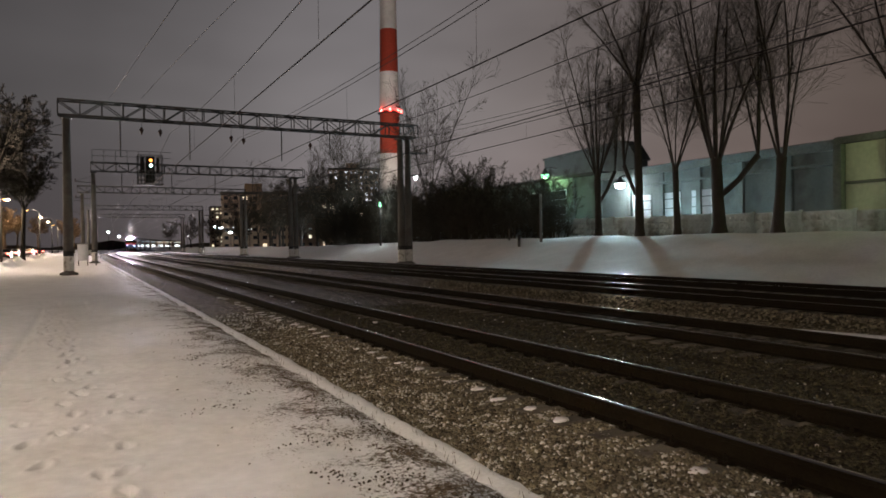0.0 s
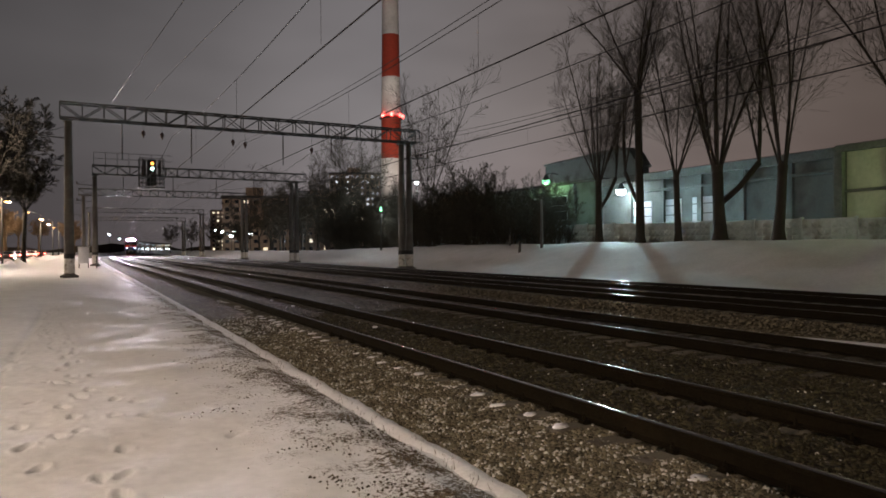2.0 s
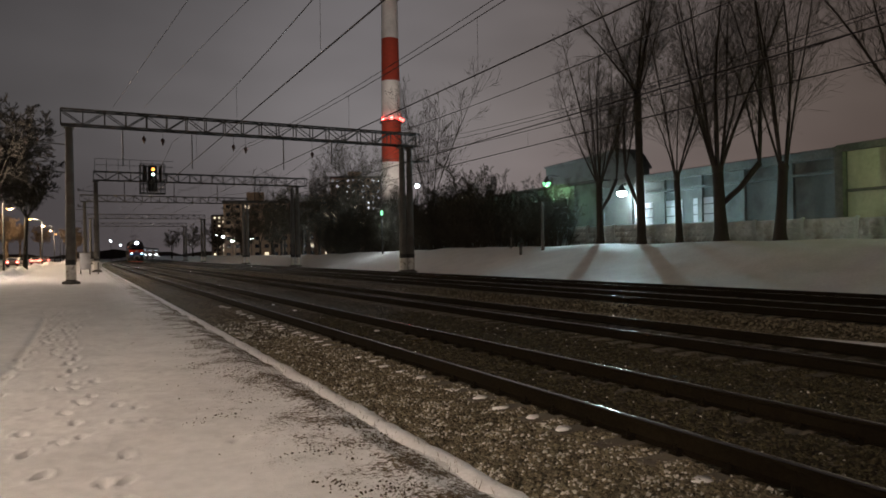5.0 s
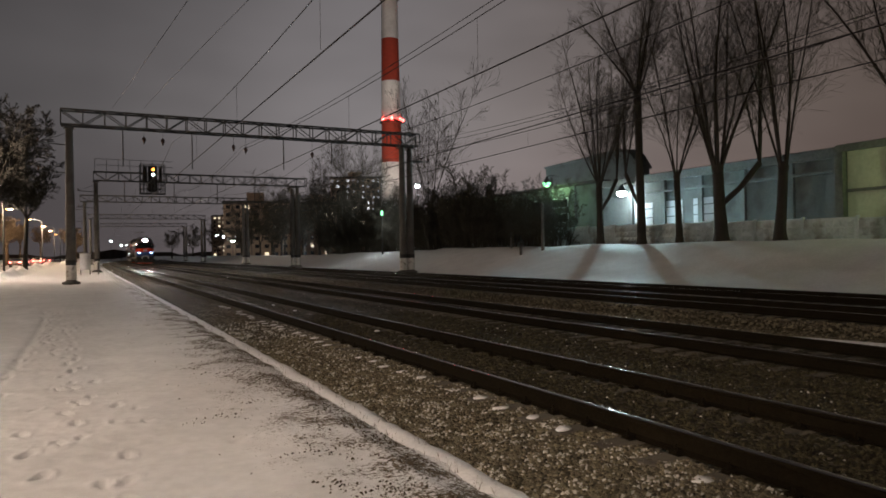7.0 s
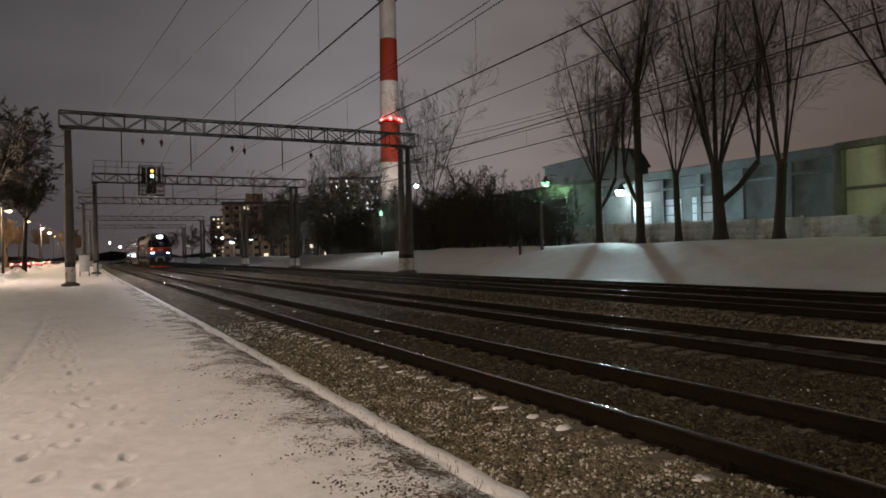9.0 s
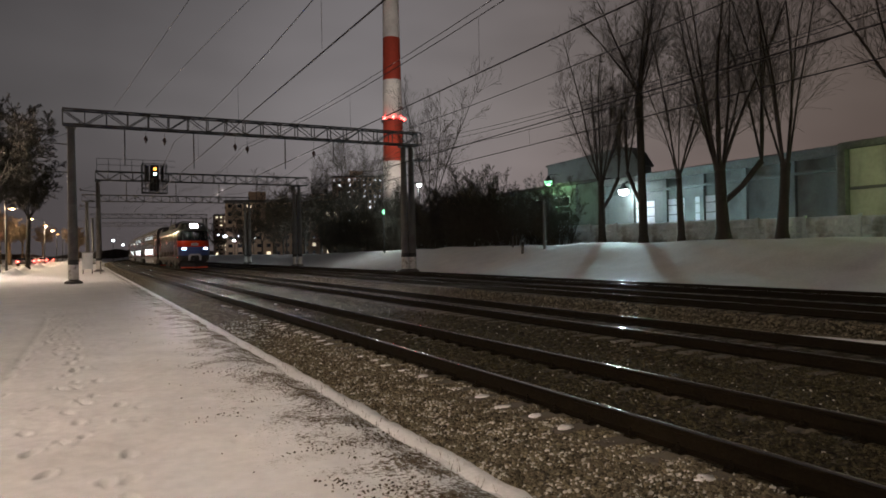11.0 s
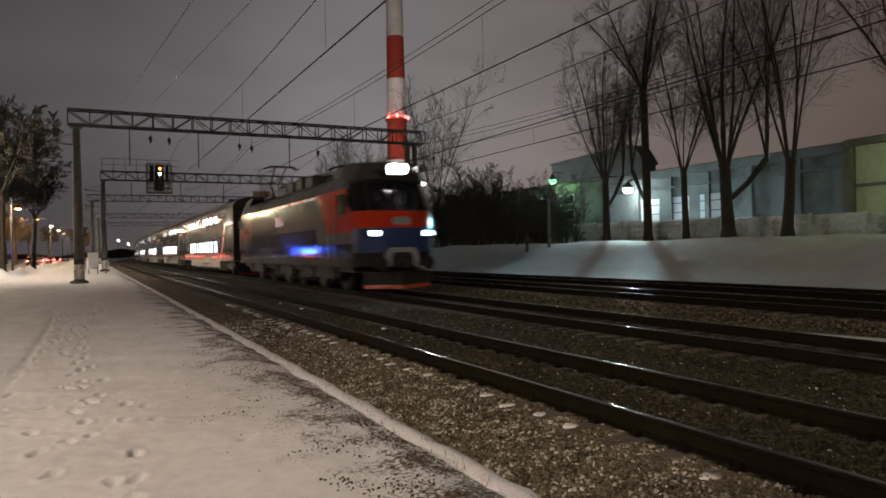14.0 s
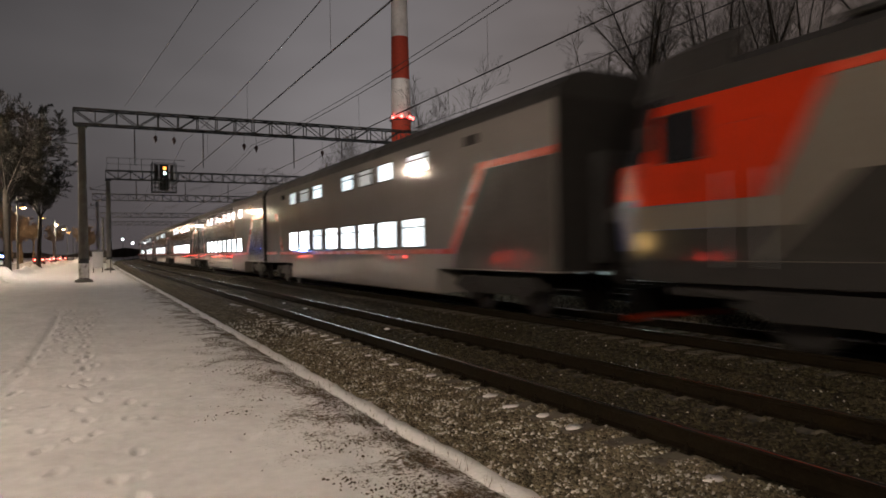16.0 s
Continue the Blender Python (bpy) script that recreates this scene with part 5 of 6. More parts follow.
def make_trees():
    row = "pollarded poplars on the bank"
    spec = (((31, 36.3), 11, 4.1, 0.21, 9, 9.5, 0.55, ((0.9, -0.7), 2.2)), ((31, 32.4), 12, 9.6, 0.23, 8, 8.5, 0.5, ((-0.5, 0.8), 2.3)), ((31, 29.3), 13, 3.9, 0.17, 7, 10.5, 0.36, None),
            ((31, 26.3), 14, 4.0, 0.30, 9, 11.5, 0.40, ((1.3, -1.5), 2.0)), ((31, 22.7), 15, 3.7, 0.24, 6, 12.5, 0.26, None), ((31.5, 16.6), 16, 5.0, 0.25, 7, 10, 0.5, None), ((31.5, 12.0), 17, 5.0, 0.25, 6, 10, 0.45, None))
    for (x, y), seed, th, tr, nl, ll, sp, fork in spec:
        bare_tree("poplar", "bare pollarded poplar with upright limbs on the snow bank", (x, y, snow_height(x, y) + 0.02), seed, th, tr, nl, ll, sp, row, fork=fork, split=6, depth=3, least=0.0055, steep=True)
    for x, y, seed, h in ((36, 72, 21, 25), (37, 103, 22, 22), (36, 116, 23, 20), (37, 96, 24, 20), (36, 150, 25, 22), (34, 60, 26, 7), (38, 108, 27, 22), (37.5, 88, 31, 14)):
        bare_tree("tree", "bare slender deciduous tree behind the line", (x, y, snow_height(x, y)), seed, h * 0.22, 0.22, 5, h * 0.62, 0.38, "bare trees behind the bank", split=5, least=0.010, steep=True)
    for x, y, seed, h in ((33, 118, 61, 15), (36, 126, 62, 17), (34, 134, 63, 15), (37, 143, 64, 18), (35, 157, 65, 16), (33, 168, 66, 15), (38, 112, 67, 16), (33, 165, 28, 9), (31, 190, 29, 10), (36, 178, 30, 11), (30, 230, 32, 12), (27, 262, 33, 12), (40, 140, 34, 10), (34, 140, 35, 9)):
        bare_tree("tree", "bare deciduous tree far down the line", (x, y, 0.8), seed, h * 0.2, 0.2, 6, h * 0.6, 0.55, "far trees", split=4, least=0.03)
    # the dense shrubs behind the bank: three models, copied
    models = []
    for k in range(3):
        rng = random.Random(50 + k)
        t = thing("shrub", "dense leafless dark shrub on the snow bank", "shrub", "shrubs behind the bank")
        for j in range(8):
            a = rng.uniform(0, 6.28)
            r = rng.uniform(0, 1.3)
            b = Build()
            grow(b, b, Vector((math.cos(a) * r, math.sin(a) * r, -0.3)), Vector((math.cos(a) * 0.3, math.sin(a) * 0.3, 1)), rng.uniform(4.2, 7.6), 0.06, 3, rng, split=4, least=0.014)
            part("stem", b, M_SHRUB, t)
        models.append(t)
    rng = random.Random(77)
    spots = []
    y = 43.0
    while y < 98:
        spots.append((rng.uniform(30.8, 32.4), y))
        spots.append((rng.uniform(32.6, 33.8), y + 0.7))
        y += rng.uniform(2.2, 2.8) if y < 52 else rng.uniform(1.9, 2.6) if y < 76 else rng.uniform(2.8, 4.4)
    for i, (x, y) in enumerate(spots):
        size = 0.72 if y < 47 else 0.98 if y < 52 else rng.uniform(1.12, 1.4)
        m = pose(x, y, snow_height(x, y) - 0.1, 0, 0, rng.uniform(0, 360)) @ Matrix.Scale(size, 4)
        if i < 3:
            models[i].matrix_basis = m
        else:
            copy_thing(models[i % 3], m)
    # street trees beside the road
    for x, y, seed, h in ((-6.4, 63, 41, 15.5), (-7.4, 72, 54, 15), (-6.2, 90, 56, 14), (-9.5, 66, 57, 16), (-8.3, 80, 42, 15), (-17.0, 104, 43, 13), (-16.4, 128, 44, 12), (-18, 96, 45, 13), (-18, 74, 46, 13), (-18, 130, 47, 13), (-16.6, 158, 48, 11), (-15.6, 180, 49, 11), (-17, 170, 51, 12), (-4, 205, 52, 10), (-3, 240, 53, 10), (-19, 112, 71, 13), (-18, 146, 72, 14), (-18.5, 190, 73, 13), (-16, 215, 74, 13), (-13, 250, 75, 13), (-17.3, 120, 76, 12), (-16.0, 138, 77, 12), (-15.0, 168, 78, 11)):
        # twig and bark colour carry the light: unlit when near, lamplit beyond 100 m
        bare_tree("street_tree", "bare dense-crowned street tree beside the snowy road", (x, y, snow_height(x, y)), seed, h * 0.42, 0.22, 8, h * 0.45, 0.70, "street trees", split=5 if y < 92 else 4, least=0.026 if y < 92 else 0.035, twig=M_UNLITTWIG if y < 100 else M_LITTWIG, bark=M_UNLITTWIG if y < 100 else M_LITTWIG)


# ---- right side: fence, sheds ----


def make_fence():
    f = thing("concrete_fence", "pale concrete panel fence with waffle relief", "fence")
    W, H = 3.0, 2.2
    b = Build().box(-0.05, 0.05, 0.0, W - 0.14, 0, H, 0.01)
    ny, nz, dy, dz = 7, 5, (W - 0.34) / 7, (H - 0.16) / 5         # the waffle face: one sheet of shallow pyramids
    sheet = [(-0.052, 0.10 + i * dy, 0.08 + j * dz) for i in range(ny + 1) for j in range(nz + 1)]
    peaks = [(-0.17, 0.10 + (i + 0.5) * dy, 0.06 + (j + 0.5) * dz) for i in range(ny) for j in range(nz)]
    tris = []
    for i in range(ny):
        for j in range(nz):
            ring, top = (i * (nz + 1) + j, (i + 1) * (nz + 1) + j, (i + 1) * (nz + 1) + j + 1, i * (nz + 1) + j + 1), len(sheet) + i * nz + j
            tris += [(ring[k], ring[(k + 1) % 4], top) for k in range(4)]
    b.add(sheet + peaks, tris)
    panel = b.mesh("panel", M_FENCE)
    post = Build().box(-0.09, 0.09, -0.13, 0.01, -0.6, H + 0.06, 0.015).mesh("fence_post", M_FENCE)
    y = -9.0
    while y < 74:
        z = 2.91 + 0.0171 * (y - 19.75) - H + 0.02 * math.sin(y * 3)
        for me, nm in ((panel, "panel"), (post, "fence_post")):
            o = part(nm, me, None, f)
            o.location = (34.6 + 0.02 * math.sin(y * 1.7), y, z)
        y += W


def bay_wall(house, x, y0, y1, z0, z1, bay, material, pier=None, thick=0.3):
    """A facade facing the line, in upright panels between pilasters."""
    y = y0
    k = 0
    while y < y1 - 0.1:
        e = min(y + bay, y1)
        part("wall_panel", Build().box(x, x + thick, y + 0.02, e - 0.02, z0, z1, 0.02), material, house)
        part("pilaster", Build().box(x - 0.22, x + 0.02, y - 0.22, y + 0.22, z0, z1, 0.02), pier or material, house)
        y, k = e, k + 1


def make_sheds():
    s = thing("industrial_shed", "long grey panel-walled industrial shed under a flat dark roof", "shed")
    X = 42.0
    bay_wall(s, X, 26.0, 48.9, 0.4, 7.0, 3.8, M_SHED)
    part("fascia", Build().box(X - 0.35, X + 0.4, 25.8, 49.1, 7.0, 7.62, 0.03), M_SHED_DARK, s, "dark roof edge")
    part("cornice", Build().box(X - 0.3, X + 0.05, 25.9, 49.0, 6.05, 6.25, 0.02), M_SHED, s)
    part("roof", Build().box(X, X + 24, 25.8, 49.1, 7.5, 7.7, 0.03), M_ROOFING, s)
    part("back_wall", Build().box(X + 23.5, X + 23.9, 26, 49, 0.4, 7.5), M_SHED, s)
    for y in (43.6, 40.4, 37.2):
        d = part("loading_door", Build().box(X - 0.06, X + 0.02, y - 1.1, y + 1.0, 0.6, 5.3, 0.02), M_CABINET, s, "pale loading door")
        for k in range(6):
            part("door_rib", Build().box(X - 0.10, X - 0.05, y - 1.1, y + 1.0, 1.0 + k * 0.75, 1.07 + k * 0.75), M_SHED, d)
    # the yard building with the green lamp
    g = thing("yard_building", "low yard building lit green by a lamp", "building")
    bay_wall(g, X, 49.2, 71.0, 0.4, 7.6, 3.6, M_SHED)
    part("roof", Build().box(X - 0.3, X + 19, 49.1, 71.2, 7.6, 7.9, 0.03), M_ROOFING, g)
    for y, z in ((55.2, 6.1), (55.2, 4.6), (59.2, 6.1), (59.2, 4.6)):
        w = part("window", Build().box(X - 0.05, X + 0.01, y - 1.4, y + 1.4, z - 0.45, z + 0.45), M_DARKPANE, g)
        part("frame", Build().tube([(X - 0.06, y - 1.4, z - 0.45), (X - 0.06, y + 1.4, z - 0.45), (X - 0.06, y + 1.4, z + 0.45), (X - 0.06, y - 1.4, z + 0.45), (X - 0.06, y - 1.4, z - 0.45)], 0.06, 4), M_CABINET, w)
    # the pale block
    p = thing("pale_block", "pale rendered industrial block lit yellow-green", "building")
    bay_wall(p, 39.0, -12.2, 24.2, 0.4, 6.9, 2.6, M_PALE, M_SHED_DARK)
    part("corner_pier", Build().box(38.6, 39.0, 24.2, 24.7, 0.4, 6.9, 0.02), M_SHED_DARK, p, "dark corner pier")
    part("cornice", Build().box(38.85, 39.02, -12, 24.2, 4.55, 4.72, 0.01), M_SHED_DARK, p)
    part("fascia", Build().box(38.7, 39.5, -12.0, 24.7, 6.9, 7.3, 0.03), M_SHED_DARK, p)
    part("end_wall", Build().box(39.0, 60, 24.4, 24.7, 0.4, 6.9), M_SHED, p)
    part("roof", Build().box(39, 62, -12, 24.7, 7.1, 7.35), M_ROOFING, p)
    # dark hall behind
    h = thing("dark_hall", "tall grey unlit hall behind the sheds", "building")
    part("wall", Build().prism([(65.3, 0.4), (84.7, 0.4), (84.7, 13.7), (68.2, 14.2), (66.6, 13.4), (65.3, 11.6)], 62, 64, "x"), M_SHED, h)
    part("roof", Build().prism([(84.9, 13.72), (68.2, 14.22), (66.6, 13.42), (65.2, 11.6), (65.0, 11.8), (66.4, 13.7), (68.1, 14.5), (84.9, 14.0)], 61.8, 64.2, "x"), M_SHED, h)
    # lamps on the walls
    for place, m, nm, lab in ((FLOOD, G_WHITE, "floodlight", "white floodlight on a bracket on the shed wall"), (GREEN, G_GREEN, "yard_lamp", "greenish yard lamp on a bracket"), (YELLOW, G_GREEN, "gable_lamp", "yellow-green lamp on the pale block")):
        l = thing(nm, lab, "lamp", "wall lamps", place=place)
        part("lens", Build().lathe([(0.14, -0.56), (0.36, -0.46), (0.42, -0.16)], 14), m, l)
        part("shade", Build().lathe([(0.43, -0.15), (0.30, 0.02), (0.10, 0.42)], 14), M_STEEL, l)
        part("bracket", Build().tube([(0, 0, 0.4), (0.5, 0, 0.6), (1.45 if place is not YELLOW else 2.05, 0, 0.5)], 0.05, 6), M_STEEL, l)


def make_chimney():
    c = thing("chimney", "tall red and white banded chimney with red aviation lights", "chimney", place=(119.0, 275.5, 0))
    levels = ((0, 40.5, M_CH_WHITE), (40.5, 59.0, M_CH_RED), (59.0, 76.0, M_CH_WHITE), (76.0, 94.5, M_CH_RED), (94.5, 113.0, M_CH_WHITE), (113.0, 131.0, M_CH_RED), (131.0, 140.0, M_CH_WHITE))

    def rad(z):
        return 5.0 - 0.0135 * z if z > 40 else 5.4 - 0.0235 * z
    for z0, z1, m in levels:
        part("band", Build().lathe([(rad(z0), z0), (rad(z1), z1)], 48), m, c)
    for z in (58.2, 112.4):
        r = rad(z)
        g = part("gallery", Build().lathe([(r, z - 0.3), (r + 0.9, z - 0.2), (r + 0.9, z)], 28), M_STEEL, c)
        rail = Build()
        for k in range(20):
            a = k * 6.283 / 20
            rail.tube([((r + 0.85) * math.cos(a), (r + 0.85) * math.sin(a), z), ((r + 0.85) * math.cos(a), (r + 0.85) * math.sin(a), z + 1.1)], 0.04, 4)
        part("railing", rail, M_STEEL, g)
        for a in (200, 250, 300, 340, 110, 30):
            x, y = (r + 0.8) * math.cos(radians(a)), (r + 0.8) * math.sin(radians(a))
            part("beacon", Build().lathe([(0.3, z + 0.3), (0.62, z + 0.7), (0.62, z + 1.3), (0.2, z + 1.7)], 10, (x, y, 0)), G_BEACON, g, "red aviation light")


def make_block(name, label, place, turn, wide, deep, tall, floors, cols, lit, seed, wallm=None, room=None):
    """A far block of flats: storeys, windows, roofline."""
    rng = random.Random(seed)
    h = thing(name, label, "apartment building", "far blocks of flats", place=place, turn=turn)
    part("wall", Build().box(-wide / 2, wide / 2, 0, deep, -1, tall, 0.1), wallm or M_BRICKWALL, h)
    part("roof", Build().box(-wide / 2 - 0.3, wide / 2 + 0.3, -0.3, deep + 0.3, tall, tall + 0.9, 0.1), M_ROOFING, h)
    part("lift_house", Build().box(-wide * 0.15, wide * 0.12, deep * 0.3, deep * 0.7, tall + 0.9, tall + 4), wallm or M_BRICKWALL, h)
    pw, ph = wide / cols, tall / floors
    lit_mesh = Build().box(-pw * 0.22, pw * 0.22, -0.08, 0.05, -ph * 0.22, ph * 0.22).mesh("window", room or G_ROOM)
    dark_mesh = Build().box(-pw * 0.22, pw * 0.22, -0.08, 0.05, -ph * 0.22, ph * 0.22).mesh("window", M_DARKPANE)
    for j in range(floors):
        for i in range(cols):
            on = rng.random() < lit or (lit > 0.3 and i == cols // 3)
            o = part("window", lit_mesh if on else dark_mesh, None, h)
            o.location = (-wide / 2 + (i + 0.5) * pw, 0, (j + 0.55) * ph)


def make_far():
    make_block("apartment_tower", "tall block of flats with many lit windows, far behind the trees", (124, 335, 0), -0.33, 26, 16, 40, 14, 10, 0.5, 3, M_BRICKWALL, G_TOWER)
    make_block("apartment_block", "brown block of flats with few lit windows behind bare trees", (83, 262, 0), -0.25, 34, 14, 21, 7, 12, 0.10, 5)
    make_block("apartment_block", "brown block of flats with few lit windows behind bare trees", (52, 238, 0), -0.2, 22, 12, 19, 7, 7, 0.06, 6)
    make_block("apartment_tower", "reddish tower of flats far beyond the line", (105, 560, 0), -0.1, 34, 18, 32, 10, 10, 0.35, 8)
    make_block("apartment_block", "orange-lit top of a long block behind the sheds", (168, 300, 0), -0.5, 24, 14, 27, 11, 7, 0.06, 9)
    lampsets = ((0.16, 210, 7.0, 0.33), (0.168, 205, 6.5, 0.5), (0.181, 220, 5.5, 0.55), (0.185, 240, 7.5, 0.35), (0.206, 205, 6.0, 0.5), (0.25, 190, 8.0, 0.22), (0.26, 200, 8.5, 0.25), (0.335, 150, 8.5, 0.35), (0.375, 128, 6.5, 0.32), (0.382, 74, 5.6, 0.13),
                (0.43, 100, 11.0, 0.28), (0.49, 85, 8.0, 0.28), (0.012, 330, 6.5, 0.35), (0.028, 300, 7.5, 0.3), (0.04, 380, 7.0, 0.4), (0.125, 330, 6.0, 0.3), (0.145, 310, 7.0, 0.3))
    for dx, r, z, rad in lampsets:
        a = math.asin(dx)
        p = thing("yard_floodlight", "greenish yard lamp on a slim mast behind the bank" if r == 74 else "white yard floodlight on a tall mast", "street lamp", "yard floodlights", place=(r * math.sin(a), r * math.cos(a), 0))
        part("mast", Build().lathe([(0.12, -0.5), (0.07, z)], 8), M_STEEL, p)
        part("lens", Build().lathe([(rad * 0.3, z - 0.15), (rad, z), (rad, z + 0.25), (rad * 0.3, z + 0.4)], 10), G_GREEN if r == 74 else G_WHITE, p)
    # distance: a low wooded rise, dark against the glow
    b = Build()
    rng = random.Random(9)
    xs = stretch_list(-500, 900, 9)
    for x in xs:
        hgt = 4 + 4 * noise.noise(Vector((x * 0.02, 0, 0))) + rng.uniform(0, 2.5)
        b.v += [(x, 640 + x * 0.05, -2), (x, 640 + x * 0.05, max(2, hgt)), (x, 680 + x * 0.05, max(1.5, hgt - 2)), (x, 680 + x * 0.05, -2)]
    n = len(xs)
    b.f = [(i * 4 + k, (i + 1) * 4 + k, (i + 1) * 4 + k + 1, i * 4 + k + 1) for i in range(n - 1) for k in range(3)]
    solid("backdrop", b, M_RISE, "dark wooded rise at the horizon", kind="structure")


# ---- left side: road, lamps, cars, trackside boxes ----


def make_road():
    ys = [-200, -60, 0, 30, 60, 90, 120, 160, 200, 260, 340, 500]
    b = Build()
    for y in ys:
        for x, z in ((-17.3, 0.0), (-12.5, 0.06), (-7.9, 0.0)):
            b.v.append((x + bend(min(y, 200)), y, z))
    b.f = [(j * 3 + i, j * 3 + i + 1, (j + 1) * 3 + i + 1, (j + 1) * 3 + i) for j in range(len(ys) - 1) for i in range(2)]
    solid("road", b, M_ASPHALT, "wet asphalt road with brown slush and packed snow", kind="structure")
    first = None
    for y in LAMP_Y:
        x = -8.0 + bend(min(max(y, 0), 200))
        if first is None:
            first = thing("street_lamp", "grey street lamp post with a glowing orange lantern over the road", "street lamp", "street lamps", place=(x, y, 0))
            part("post", Build().lathe([(0.13, -0.4), (0.12, 1.2), (0.07, 8.6)], 10), M_STEEL, first, "", True)
            part("arm", Build().tube([(0, 0, 8.5), (-0.3, 0, 9.0), (-1.0, 0, 9.3), (-2.0, 0, 9.35)], 0.04, 6), M_STEEL, first)
            part("lantern", Build().box(-2.75, -1.95, -0.18, 0.18, 9.27, 9.44, 0.05), M_STEEL, first)
            part("lens", Build().lathe([(0.10, 9.05), (0.30, 9.12), (0.55, 9.24)], 12, (-2.35, 0, 0)), G_SODIUM, first, "orange lens")
        else:
            copy_thing(first, pose(x, y, 0))


def make_vehicle(name, label, colour_mat, tall=1.48, beacon=False):
    """A parked or slow car; it faces along +y."""
    c = thing(name, label, "car", "cars on the road")
    L, W = 4.4, 0.88
    prof = [(-2.2, 0.35), (-2.22, 0.75), (-2.1, 0.98), (-1.55, 1.02), (-1.05, tall), (0.45, tall), (1.15, 1.0), (2.0, 0.86), (2.2, 0.6), (2.15, 0.35)]
    part("body", Build().prism(prof, -W, W, "x"), colour_mat, c)
    part("rear_window", Build().add([(-0.7, -1.6, 1.04), (0.7, -1.6, 1.04), (0.6, -1.12, tall - 0.05), (-0.6, -1.12, tall - 0.05)], [(0, 1, 2, 3)]), M_DARKPANE, c)
    for sx in (-1, 1):
        part("side_window", Build().prism([(-1.4, 1.04), (-1.0, tall - 0.06), (0.4, tall - 0.06), (1.0, 1.03)], sx * (W + 0.002), sx * (W + 0.012), "x"), M_DARKPANE, c)
        part("tail_light", Build().box(sx * 0.66 - 0.16, sx * 0.66 + 0.16, -2.26, -2.18, 0.72, 0.92, 0.02), G_TAIL, c, "red tail light")
        part("headlight", Build().box(sx * 0.66 - 0.15, sx * 0.66 + 0.15, 2.12, 2.2, 0.62, 0.8, 0.02), G_CARHEAD, c, "warm white headlight")
        for y in (-1.35, 1.35):
            w = part("wheel", Build().lathe([(0.12, -0.1), (0.32, -0.1), (0.33, 0.0), (0.32, 0.1), (0.12, 0.1)], 16, (sx * 0.78, y, 0.33), "x"), M_RUBBER, c)
            part("hub", Build().lathe([(0.18, 0), (0.16, 0.02 * sx)], 10, (sx * 0.89, y, 0.33), "x"), M_BUMPER, w)
    part("bumper", Build().box(-W, W, -2.3, -2.15, 0.36, 0.6, 0.04), M_RUBBER, c)
    if beacon:
        part("light_bar", Build().box(-0.65, 0.65, -0.4, -0.1, tall, tall + 0.16, 0.03), glow("blue_beacon", (0.04, 0.12, 1.0), 380), c, "blue light bar")
    return c


